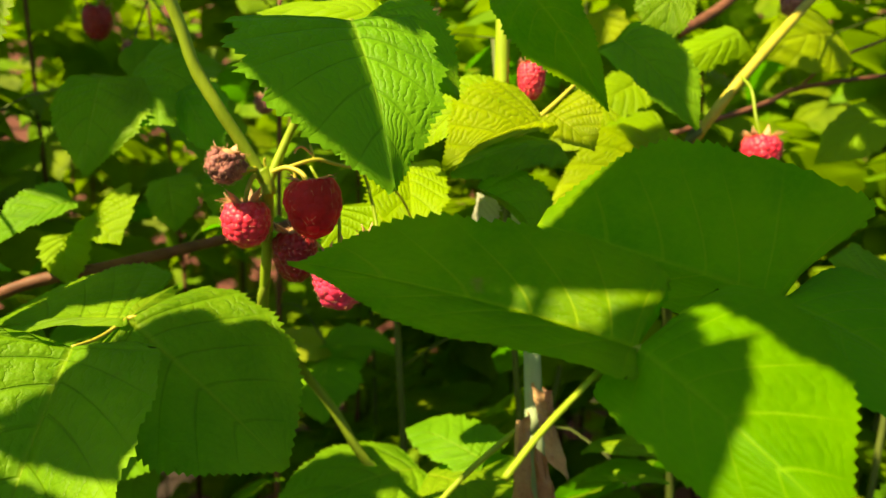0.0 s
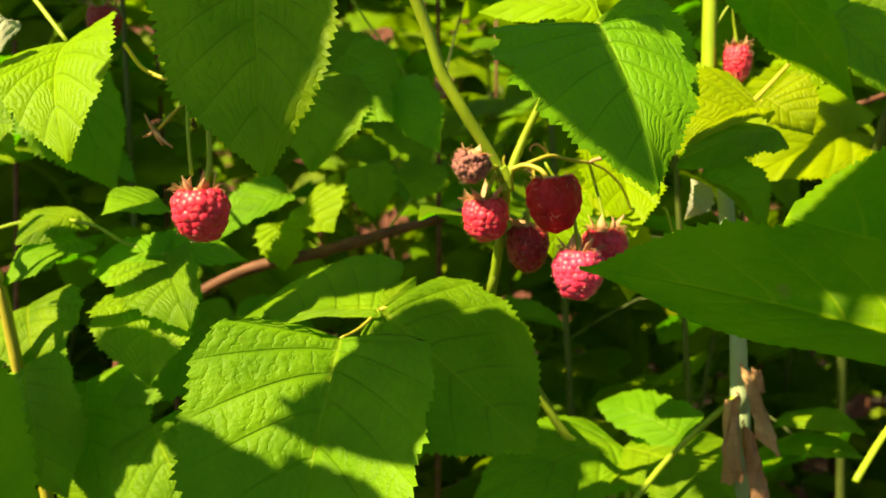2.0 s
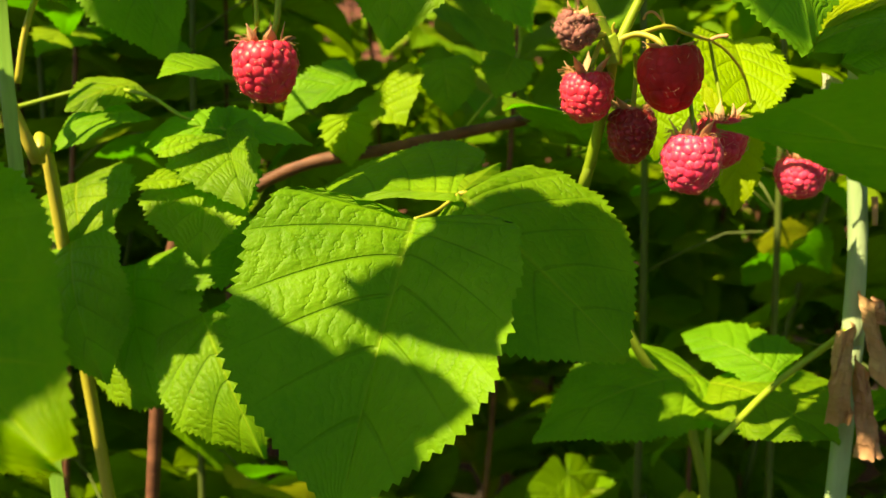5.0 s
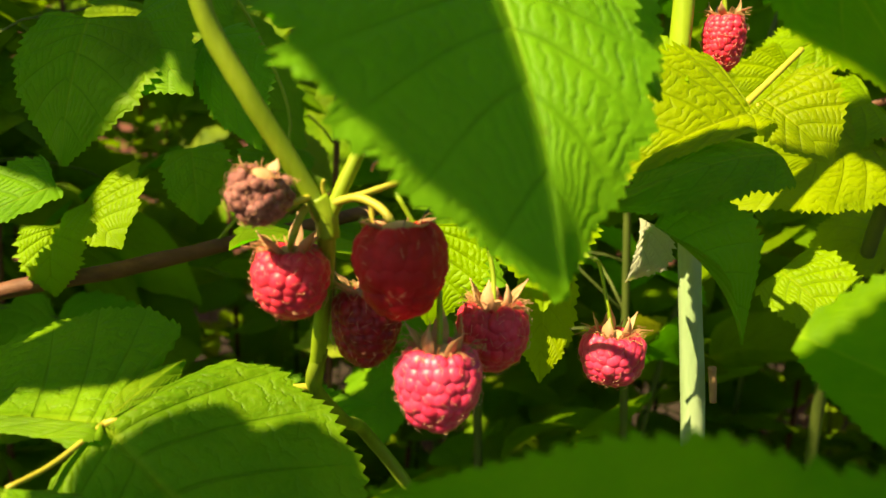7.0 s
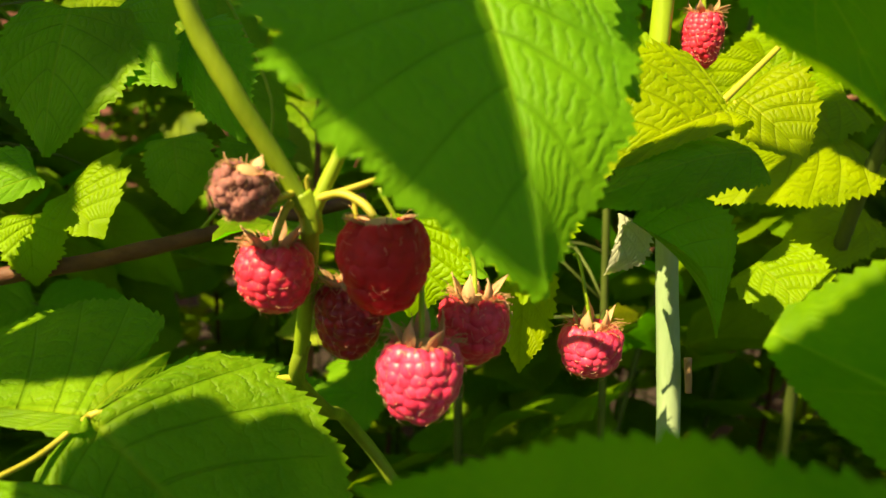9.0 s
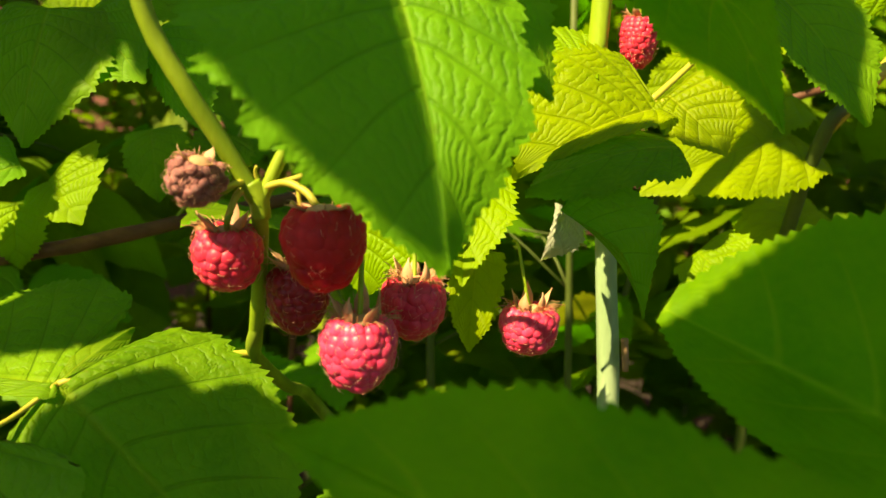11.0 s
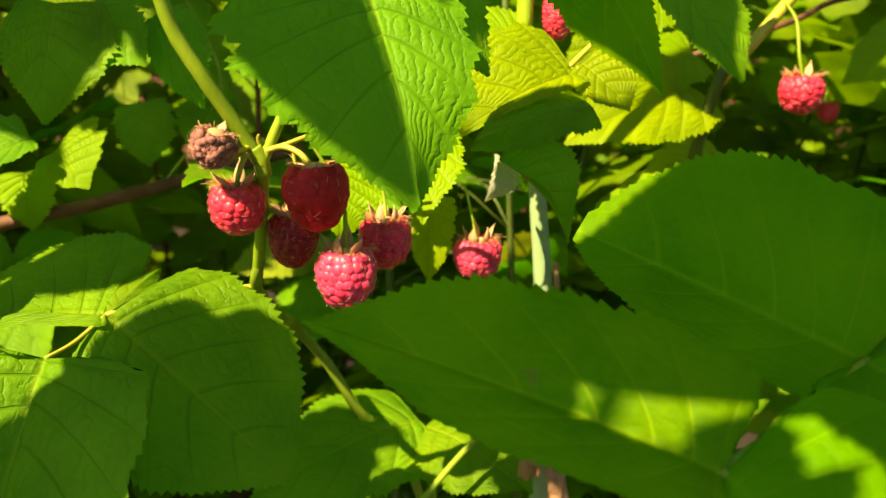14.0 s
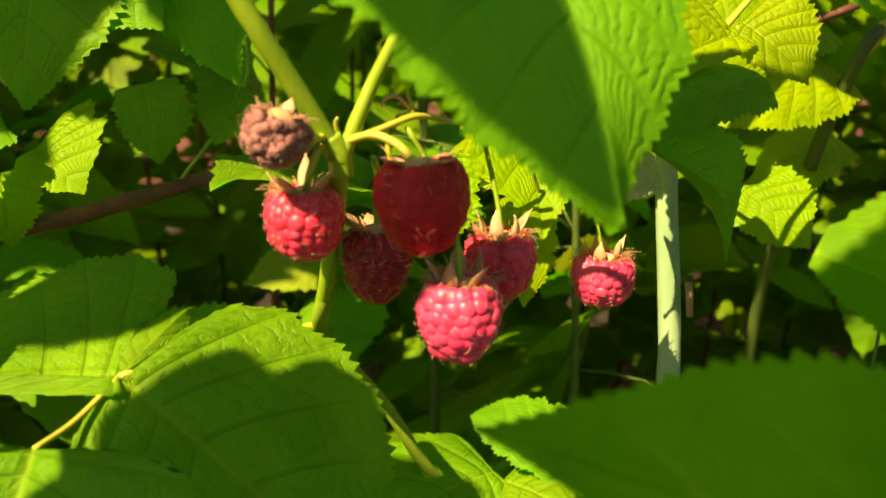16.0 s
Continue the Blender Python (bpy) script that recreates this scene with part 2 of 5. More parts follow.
def thing(name, place, label, category, group="", kind=""):
    ob = new(name)
    ob.location = place
    ob.empty_display_size = 0.01
    parent_place[ob] = Vector(place)
    return tagged(ob, label, category, group, kind)


def mesh_of(name, verts, faces, uvs=None, smooth=True):
    me = bpy.data.meshes.new(name)
    me.from_pydata([tuple(v) for v in verts], [], faces)
    if uvs is not None:
        layer = me.uv_layers.new(name="UVMap")
        idx = np.empty(len(me.loops), dtype=np.int32)
        me.loops.foreach_get("vertex_index", idx)
        layer.data.foreach_set("uv", np.asarray(uvs, dtype=np.float32)[idx].ravel())
    if smooth:
        me.polygons.foreach_set("use_smooth", np.ones(len(me.polygons), dtype=bool))
    me.update()
    return me


def blade(base, tip, left, right, droop=0.08, cord=0.08, teeth=30, columns=12, seed=0, crinkle=0.019, tooth=0.075, curl=0.0, cup=None, peak=0.64, fat=0.64, point=0.60, lobe=0.5, count=7.0, bite=0.0014):
    """Vertices, faces and uvs of a doubly toothed ovate leaf from base to tip, whose two halves reach out to left and right.
    fat: lower is fuller; point: how far the tip is drawn out; lobe: how far the margin stands out where a side vein ends;
    bite: the depth of its teeth."""
    rng = np.random.RandomState(seed)
    base, tip = np.array(base, float), np.array(tip, float)
    axis = tip - base
    length = np.linalg.norm(axis)
    axis /= length
    sides = []
    for s in (left, right):
        d = np.array(s, float) - base
        sides.append(d - axis * (d @ axis))
    normal = np.cross(axis, sides[1] / np.linalg.norm(sides[1]) - sides[0] / np.linalg.norm(sides[0]))
    normal /= np.linalg.norm(normal)
    if normal @ np.array((0.0, -0.5, 1.0)) < 0:
        normal = -normal
    if length < 0.2:
        wide = max(np.linalg.norm(sides[0]), np.linalg.norm(sides[1]))
        tooth = min(0.13, bite / wide)
        teeth = int(max(18, min(36, length * 700)))
    rows = 2 * teeth
    verts, uvs, faces = [], [], []
    ph = rng.uniform(0, 6.28, 8)
    sway = rng.uniform(-0.03, 0.03)
    if cup is None:
        cup = rng.uniform(-0.05, 0.02)
    ids = {}
    for h, side in enumerate(sides):
        for i in range(rows + 1):
            e = i / rows
            x = math.sin(math.pi * e ** peak) ** (fat + (1.0 - fat) * max(0.0, 1 - e / 0.16) ** 1.5) if 0 < e < 1 else 0.0
            if e > 0.6:
                x *= 1 - point * ((e - 0.6) / 0.4) ** 1.2
            w = 0.8 * (1 - e) ** 0.7
            u = min(e / 0.42, 1.0)
            y = e * (1 - w) + w * 0.5 * (1 - math.cos(math.pi * e)) - 1.7 * cord * math.sin(math.pi * u) * (1 - u)
            phase = count * e + 0.16 * math.sin(5 * e + ph[6 + h]) * math.sin(math.pi * e)
            jag = rng.uniform(0.35, 1.25) * tooth
            grow = 1 + (jag if i % 2 else -0.25 * jag) + lobe * tooth * (2 * abs(math.cos(math.pi * phase)) ** 1.6 - 0.8)
            ahead = (0.011 if i % 2 else -0.004) * rng.uniform(0.6, 1.3)
            s = e ** 2.3
            for j in range(columns + 1):
                if i in (0, rows) and j > 0:
                    ids[h, i, j] = ids[h, i, 0]
                    continue
                if j == 0 and h == 1:
                    ids[h, i, j] = ids[0, i, 0]
                    continue
                c = j / columns
                k = grow if j == columns else 1 + (grow - 1) * 0.25 * c
                px = x * c * k * (1 + 0.05 * math.sin(7 * e + ph[4 + h]))
                py = s + (y - s) * c ** 1.35 + (ahead if j == columns else 0)
                rib = abs(math.sin(math.pi * phase)) ** 0.7 * (0.75 + 0.25 * math.sin(11 * e + ph[0]))
                z = droop * (1 - 4 * (py - 0.5) ** 2) * length
                z -= curl * length * py ** 3
                field = 0.72 + 0.28 * math.sin(19 * c * x + 2.1 * math.floor(phase) + ph[1])
                z += crinkle * (1 - 0.7 * e * e) * length * rib * field * (c ** 0.6) * (1 - 0.6 * c ** 3)
                z += 0.016 * length * c * math.sin(9 * py + ph[h]) + 0.022 * length * c * c * math.sin(4.5 * py + ph[2 + h])
                z += cup * length * c * c + 0.012 * length * min(1.0, c * 5) * x
                bend = sway * math.sin(math.pi * py)
                p = base + axis * (py * length) + side * (px + bend) + normal * z
                ids[h, i, j] = len(verts)
                verts.append(p)
                uvs.append(((c if h else -c), phase / count))
        for i in range(rows):
            for j in range(columns):
                f = [ids[h, i, j], ids[h, i, j + 1], ids[h, i + 1, j + 1], ids[h, i + 1, j]]
                f = [a for q, a in enumerate(f) if a not in f[:q]]
                if len(f) >= 3:
                    faces.append(f if h else f[::-1])
    v = np.array(verts)
    a = np.cross(v[faces[3 * columns][1]] - v[faces[3 * columns][0]], v[faces[3 * columns][2]] - v[faces[3 * columns][0]])
    if a @ normal < 0:
        faces = [f[::-1] for f in faces]
    return verts, faces, uvs


leaf_count = [0]


def leaf(cane, base, tip, left, right, material=None, label="", pale=0, name="leaf", **shape):
    leaf_count[0] += 1
    v, f, uv = blade(base, tip, left, right, seed=leaf_count[0], **shape)
    return part(name, mesh_of(name, v, f, uv), material or (LEAF_PALE if pale else LEAF), cane, label or ("pale downy leaf underside" if pale else ""))


def curve_points(points, steps=6):
    """A smooth line through the points."""
    p = [np.array(q, float) for q in points]
    p = [2 * p[0] - p[1], *p, 2 * p[-1] - p[-2]]
    out = []
    for i in range(1, len(p) - 2):
        for k in range(steps):
            t = k / steps
            a, b, c, d = p[i - 1:i + 3]
            out.append(0.5 * (2 * b + (c - a) * t + (2 * a - 5 * b + 4 * c - d) * t * t + (3 * b - a - 3 * c + d) * t ** 3))
    out.append(p[-2])
    return out


def tube_data(points, r0, r1, sides=10, steps=6, knobbly=0.0, seed=0):
    rng = np.random.RandomState(seed)
    line = curve_points(points, steps)
    verts, faces = [], []
    up = np.array((0.31, 0.52, 0.79))
    for i, p in enumerate(line):
        d = line[min(i + 1, len(line) - 1)] - line[max(i - 1, 0)]
        d /= np.linalg.norm(d) + 1e-12
        a = np.cross(d, up)
        a /= np.linalg.norm(a)
        b = np.cross(d, a)
        r = r0 + (r1 - r0) * i / (len(line) - 1)
        for k in range(sides):
            w = 2 * math.pi * k / sides
            rr = r * (1 + knobbly * rng.uniform(-1, 1))
            verts.append(p + a * math.cos(w) * rr + b * math.sin(w) * rr)
    n = len(line)
    for i in range(n - 1):
        for k in range(sides):
            q = (k + 1) % sides
            faces.append((i * sides + k, i * sides + q, (i + 1) * sides + q, (i + 1) * sides + k))
    faces.append(tuple(range(sides))[::-1])
    faces.append(tuple(range((n - 1) * sides, n * sides)))
    return verts, faces


def stem(cane, name, points, r0, r1, material, label="", sides=10, knobbly=0.04):
    leaf_count[0] += 1
    v, f = tube_data(points, r0, r1, sides, seed=leaf_count[0], knobbly=knobbly)
    return part(name, mesh_of(name, v, f), material, cane, label)


def join_data(chunks):
    verts, faces, uvs, o = [], [], [], 0
    for c in chunks:
        verts.extend(c[0])
        faces.extend([tuple(a + o for a in f) for f in c[1]])
        if len(c) > 2:
            uvs.extend(c[2])
        o += len(c[0])
    return (verts, faces, uvs) if uvs else (verts, faces)


def ball_mesh(name, material):
    bm = bmesh.new()
    bmesh.ops.create_icosphere(bm, subdivisions=2, radius=1.0)
    me = bpy.data.meshes.new(name)
    bm.to_mesh(me)
    bm.free()
    me.polygons.foreach_set("use_smooth", np.ones(len(me.polygons), dtype=bool))
    me.materials.append(material)
    return me


drupelet_meshes = {m.name: ball_mesh("drupelet", m) for m in (BERRY, BERRY_DARK, BERRY_DRY, BERRY_PINK, BERRY_DEEP)}


def raspberry(centre, width, height, hang_from, label, material=None, lean=(0, 0, -1), seed=1, sepals=5, sepal_up=0.55, tufts=70, count=64, stalk=STEM, name="raspberry", group="raspberries", rough=0.0, pedicel=0.0006, relief=0.7, taper=2.1, sepal_size=1.0, fuzz=0.85):
    """A raspberry of many drupelets on a core, with its sepals, filaments and stalk. lean: the way in which it hangs."""
    material = material or BERRY
    rng = np.random.RandomState(seed)
    down = np.array(lean, float)
    down /= np.linalg.norm(down)
    a = np.cross(down, (0.2, 1.0, 0.1))
    a /= np.linalg.norm(a)
    b = np.cross(down, a)
    c = np.array(centre, float)
    top = c - down * height * 0.46
    ob = thing(name, top, label, "raspberry", group)

    def girth(t):
        if t < 0.32:
            return 0.5 * width * (0.74 + 0.26 * math.sin(0.5 * math.pi * t / 0.32))
        return 0.5 * width * math.sqrt(max(0.0, 1 - ((t - 0.32) / 0.68) ** taper))

    rings, sides = 10, 14
    v, f = [], []
    for i in range(rings + 1):
        t = i / rings
        r = max(girth(t) * 0.86, 0.0001)
        for k in range(sides):
            w = 2 * math.pi * k / sides
            v.append(top + down * height * (0.02 + 0.94 * t) + (a * math.cos(w) + b * math.sin(w)) * r)
    for i in range(rings):
        for k in range(sides):
            q = (k + 1) % sides
            f.append((i * sides + k, i * sides + q, (i + 1) * sides + q, (i + 1) * sides + k))
    f.append(tuple(range(sides)))
    f.append(tuple(range(rings * sides, (rings + 1) * sides))[::-1])
    part("core", mesh_of("core", v, f), CORE if material is not BERRY_DRY else BERRY_DRY, ob)

    # drupelets, ring by ring
    d = width * (0.15 if material is BERRY_DRY else 0.18)
    t, ring, hairs = 0.07, 0, []
    while t < 1.0:
        r = girth(min(t, 0.97)) * 0.92
        n = max(1, int(round(2 * math.pi * r / (d * 0.88))))
        for k in range(n):
            w = 2 * math.pi * (k + 0.5 * (ring % 2)) / n + rng.uniform(-0.16, 0.16) / max(1, n / 10)
            out = a * math.cos(w) + b * math.sin(w)
            ease = 0.02
            slope = (girth(max(t - ease, 0)) - girth(min(t + ease, 0.99))) / (2 * ease * height)
            nrm = out + down * slope
            nrm /= np.linalg.norm(nrm)
            size = d * 0.5 * rng.uniform(0.92, 1.22)
            tt = t + rng.uniform(-0.16, 0.16) * d / height
            place = top + down * height * min(tt, 0.97) + out * r * (1 + rough * rng.uniform(-1, 0.5))
            place = place - nrm * size * (0.30 + 0.35 * (1 - relief))
            q = Vector(nrm).to_track_quat("Z", "Y")
            o = new("drupelet", drupelet_meshes[material.name])
            o.parent = ob
            wide = 1.22 + 0.30 * (1 - relief)
            o.matrix_basis = Matrix.LocRotScale(Vector(place - top), q @ Euler((0, 0, rng.uniform(0, 3))).to_quaternion(), Vector((size * wide, size * wide * rng.uniform(0.9, 1.08), size * rng.uniform(0.85, 1.12))))
            if rng.rand() < fuzz:
                s = place + nrm * size * 0.95
                side = np.cross(nrm, rng.normal(size=3))
                side /= np.linalg.norm(side)
                hairs.append(tube_data([s, s + nrm * 0.0005 + side * 0.0004, s + nrm * 0.0004 + side * rng.uniform(0.0011, 0.0022)], 0.00005, 0.00003, 3, 3))
        t += d * 0.76 / math.hypot(height, height * min(3.0, abs(girth(min(t, 0.95)) - girth(min(t + 0.03, 0.98))) / (0.03 * height)))
        ring += 1
    last = new("drupelet", drupelet_meshes[material.name])
    last.parent = ob
    last.matrix_basis = Matrix.LocRotScale(Vector(down * height * 0.965), Vector(down).to_track_quat("Z", "Y"), Vector((d * 0.6, d * 0.6, d * 0.4)))
    if hairs:
        part("fuzz", mesh_of("fuzz", *join_data(hairs)), STYLE, ob, "fine dried styles on the fruit", "stuff")
    # calyx and its sepals
    v, f = tube_data([top - down * 0.0008, top - down * 0.0002, top + down * 0.0010], width * 0.10, width * 0.27, 12, 3)
    calyx = part("calyx", mesh_of("calyx", v, f), SEPAL, ob)
    for k in range(sepals):
        w = 2 * math.pi * (k + rng.uniform(-0.15, 0.15)) / max(sepals, 1) + 0.6
        out = a * math.cos(w) + b * math.sin(w)
        tang = -a * math.sin(w) + b * math.cos(w)
        ln = width * rng.uniform(0.32, 0.50) * sepal_size
        rise, hook = sepal_up + rng.uniform(-0.2, 0.2), rng.uniform(-0.3, 1.1)
        mid = top + out * width * 0.25 + down * 0.0002
        vv, ff = [], []
        rows = 7
        for i in range(rows + 1):
            s = i / rows
            ang = rise + hook * s
            if i:
                mid = mid + (out * math.cos(ang) - down * math.sin(ang)) * ln / rows
            wd = width * 0.095 * (math.sin(math.pi * min(1, s * 0.75 + 0.28))) * (1 - s ** 4) + 0.00008
            n2 = -down * math.cos(ang) - out * math.sin(ang)
            for m_, lift in ((-1, 0.25), (0, 0.0), (1, 0.25)):
                vv.append(mid + tang * wd * m_ + n2 * wd * lift)
            for m_, lift in ((1, 0.25), (0, 0.0), (-1, 0.25)):
                vv.append(mid + tang * wd * m_ + n2 * (wd * lift + 0.00016))
        for i in range(rows):
            for k2 in range(6):
                q = (k2 + 1) % 6
                ff.append((i * 6 + k2, i * 6 + q, i * 6 + 6 + q, i * 6 + 6 + k2))
        ff.append(tuple(range(rows * 6, rows * 6 + 6)))
        part("sepal", mesh_of("sepal", vv, ff), SEPAL, calyx)
    # ring of filaments
    fil = []
    for k in range(tufts):
        w = rng.uniform(0, 6.283)
        out = a * math.cos(w) + b * math.sin(w)
        s = top + out * width * rng.uniform(0.18, 0.34) + down * 0.0006
        ln = width * rng.uniform(0.18, 0.34)
        e = s + out * ln * rng.uniform(0.3, 1.0) - down * ln * rng.uniform(0.1, 0.7) + rng.normal(size=3) * 0.0004
        fil.append(tube_data([s, (s + e) / 2 - down * ln * 0.2, e], 0.00012, 0.00008, 4, 3))
        if rng.rand() < 0.5:
            fil.append(tube_data([e, e + rng.normal(size=3) * 0.0001 + np.array((0, 0, 0.0001)), e + np.array((0, 0, 0.0002))], 0.00013, 0.00010, 4, 1))
    if fil:
        part("tuft", mesh_of("tuft", *join_data(fil)), HAIR, ob, "brown dried filaments round the calyx", "stuff")
    if hang_from:
        v, f = tube_data([top + down * 0.001, *hang_from], pedicel * 1.25, pedicel, 8)
        part("stalk", mesh_of("stalk", v, f), stalk, ob)
    return ob


# ---- setting ----
def sheet(name, corners, cuts, bump, seed):
    rng = np.random.RandomState(seed)
    (x0, y0), (x1, y1) = corners
    xs = np.sign(np.linspace(-1, 1, cuts)) * np.abs(np.linspace(-1, 1, cuts)) ** 2.2
    v, f = [], []
    for j in range(cuts):
        for i in range(cuts):
            x, y = (x0 + x1) / 2 + xs[i] * (x1 - x0) / 2, (y0 + y1) / 2 + xs[j] * (y1 - y0) / 2
            v.append((x, y, bump * noise.noise(Vector((x * 3, y * 3, seed)))))
    for j in range(cuts - 1):
        for i in range(cuts - 1):
            f.append((j * cuts + i, j * cuts + i + 1, (j + 1) * cuts + i + 1, (j + 1) * cuts + i))
    return mesh_of(name, v, f)


ground = part("ground", sheet("ground", ((-60, -60), (60, 60)), 60, 0.03, 3), SOIL, None)
tagged(ground, "dark bare soil under the raspberry canes", "ground", kind="structure")


def brick_wall():
    """A low house wall far behind the bushes, of bricks in running bond on a mortar slab."""
    ob = thing("wall_north", (0, 4.2, 0), "weathered red brick house wall behind the bushes", "wall", kind="structure")
    v = [(x, y, z) for z in (0, 3.6) for y in (4.21, 4.4) for x in (-6, 6)]
    f = [(0, 1, 3, 2), (4, 6, 7, 5), (0, 4, 5, 1), (2, 3, 7, 6), (0, 2, 6, 4), (1, 5, 7, 3)]
    part("mortar", mesh_of("mortar", v, f, smooth=False), MORTAR, ob)
    chunks = []
    for r in range(46):
        for k in range(-26, 26):
            x0 = k * 0.23 + (0.115 if r % 2 else 0) + 0.005
            z0 = r * 0.077 + 0.005
            b = [(x, y, z) for z in (z0, z0 + 0.066) for y in (4.195, 4.215) for x in (x0, x0 + 0.219)]
            chunks.append((b, f))
    part("brick", mesh_of("brick", *join_data(chunks), smooth=False), BRICK, ob, kind="stuff")


brick_wall()

# ---- the fruiting cane ----
cane_main = thing("raspberry_cane", (0.0300, 0.3500, 0.0000), "green fruiting raspberry cane with broad toothed leaves", "raspberry cane", "raspberry canes")
stem(cane_main, "stem", [(-0.0843, 0.2360, 1.0686), (-0.0788, 0.2390, 1.0551), (-0.0745, 0.2420, 1.0430), (-0.0710, 0.2440, 1.0307), (-0.0651, 0.2460, 1.0197), (-0.0589, 0.2490, 1.0090), (-0.0530, 0.2515, 0.9982)], 0.0019, 0.0019, STEM)
stem(cane_main, "stem", [(-0.0530, 0.2515, 0.9987), (-0.0532, 0.2560, 0.9904), (-0.0554, 0.2630, 0.9760), (-0.0590, 0.2730, 0.9570)], 0.0017, 0.0017, STEM)
stem(cane_main, "stem", [(-0.0566, 0.2680, 0.9672), (-0.0590, 0.2730, 0.9570), (-0.0570, 0.3000, 0.9380), (-0.0550, 0.3280, 0.9220), (-0.0360, 0.3350, 0.8900), (0.0000, 0.3450, 0.8000), (0.0250, 0.3500, 0.4000), (0.0300, 0.3500, -0.0200)], 0.0016, 0.0022, STEM_MID)
stem(cane_main, "stem", [(-0.0524, 0.2515, 0.9972), (-0.0491, 0.2525, 1.0052), (-0.0452, 0.2530, 1.0138), (-0.0372, 0.2500, 1.0280), (-0.0249, 0.2330, 1.0420)], 0.0015, 0.0010, STEM, "yellow-green leaf stalk")
stem(cane_main, "node", [(-0.0542, 0.2510, 1.0018), (-0.0524, 0.2515, 0.9982), (-0.0520, 0.2520, 0.9944)], 0.0021, 0.0020, STEM)
stem(cane_main, "petiole", [(-0.0590, 0.2730, 0.9570), (-0.0672, 0.2680, 0.9577), (-0.0811, 0.2560, 0.9596), (-0.0930, 0.2450, 0.9580)], 0.0010, 0.0007, STEM_YELLOW)
stem(cane_main, "petiole", [(-0.0930, 0.2450, 0.9580), (-0.0980, 0.2360, 0.9540), (-0.1020, 0.2280, 0.9530)], 0.0006, 0.0005, STEM_YELLOW)
# fruiting twig
stem(cane_main, "twig", [(-0.0515, 0.2515, 1.0013), (-0.0462, 0.2530, 1.0025), (-0.0387, 0.2570, 1.0048), (-0.0329, 0.2620, 1.0034), (-0.0256, 0.2680, 1.0019)], 0.0007, 0.0005, STEM_YELLOW)
stem(cane_main, "twig", [(-0.0258, 0.2680, 1.0021), (-0.0200, 0.2730, 0.9991), (-0.0138, 0.2790, 0.9925), (-0.0093, 0.2850, 0.9822)], 0.00045, 0.0004, STEM_YELLOW)
stem(cane_main, "twig", [(-0.0258, 0.2680, 1.0019), (-0.0234, 0.2680, 1.0029), (-0.0207, 0.2680, 1.0032)], 0.0005, 0.0006, SEPAL, "withered bud tip")
stem(cane_main, "twig", [(-0.0392, 0.2570, 1.0048), (-0.0400, 0.2570, 1.0078), (-0.0404, 0.2570, 1.0093)], 0.0005, 0.0004, STEM_YELLOW)
stem(cane_main, "twig", [(-0.0398, 0.2570, 1.0063), (-0.0423, 0.2560, 1.0085), (-0.0443, 0.2560, 1.0081), (-0.0450, 0.2560, 1.0065)], 0.0004, 0.0003, SEPAL, "withered twig end")
stem(cane_main, "twig", [(-0.0515, 0.2515, 1.0008), (-0.0466, 0.2500, 1.0023), (-0.0422, 0.2480, 1.0010), (-0.0398, 0.2465, 0.9987)], 0.0008, 0.0008, STEM_YELLOW)
stem(cane_main, "twig", [(-0.0439, 0.2490, 1.0013), (-0.0436, 0.2490, 0.9989), (-0.0431, 0.2490, 0.9971)], 0.0005, 0.0004, STEM_YELLOW)
stem(cane_main, "twig", [(-0.0541, 0.2515, 1.0012), (-0.0560, 0.2490, 0.9997), (-0.0574, 0.2480, 0.9962), (-0.0580, 0.2480, 0.9940)], 0.0008, 0.0007, STEM_YELLOW)
stem(cane_main, "twig", [(-0.0545, 0.2510, 1.0022), (-0.0566, 0.2460, 1.0018), (-0.0592, 0.2430, 1.0008)], 0.0007, 0.0005, STEM_YELLOW)
stem(cane_main, "twig", [(-0.0529, 0.2515, 1.0022), (-0.0531, 0.2510, 1.0042), (-0.0527, 0.2505, 1.0052)], 0.0005, 0.0003, STEM_YELLOW)
leaf(cane_main, (-0.0249, 0.2330, 1.0420), (-0.0115, 0.2080, 0.9965), (-0.0510, 0.2120, 1.0331), (0.0006, 0.2260, 1.0218), droop=0.05, peak=0.55, lobe=1.2, bite=0.0017)
leaf(cane_main, (-0.0210, 0.2900, 1.0543), (-0.0620, 0.2850, 1.0540), (-0.0431, 0.3000, 1.0595), (-0.0412, 0.2800, 1.0471), material=LEAF_SUN, droop=0.05)
leaf(cane_main, (-0.0201, 0.2520, 1.0486), (0.0047, 0.2420, 1.0217), (0.0074, 0.2500, 1.0365), (-0.0127, 0.2460, 1.0287), droop=0.05)
leaf(cane_main, (-0.1084, 0.1860, 1.0543), (-0.1044, 0.1720, 1.0042), (-0.1295, 0.1750, 1.0384), (-0.0876, 0.1800, 1.0373), droop=0.06, peak=0.6)
leaf(cane_main, (-0.1020, 0.2280, 0.9530), (-0.1101, 0.1850, 0.8893), (-0.1430, 0.2050, 0.9380), (-0.0700, 0.2020, 0.9370), droop=0.06, peak=0.74, fat=0.58, cord=0.05)
leaf(cane_main, (-0.0930, 0.2450, 0.9580), (-0.0444, 0.2320, 0.9171), (-0.0570, 0.2640, 0.9590), (-0.0828, 0.2220, 0.9248), droop=0.02, cup=-0.03, cord=0.0, peak=0.75, fat=0.75, point=0.25)
leaf(cane_main, (-0.0930, 0.2450, 0.9580), (-0.1450, 0.2510, 0.9520), (-0.1149, 0.2850, 0.9670), (-0.1199, 0.2430, 0.9533), droop=0.04)
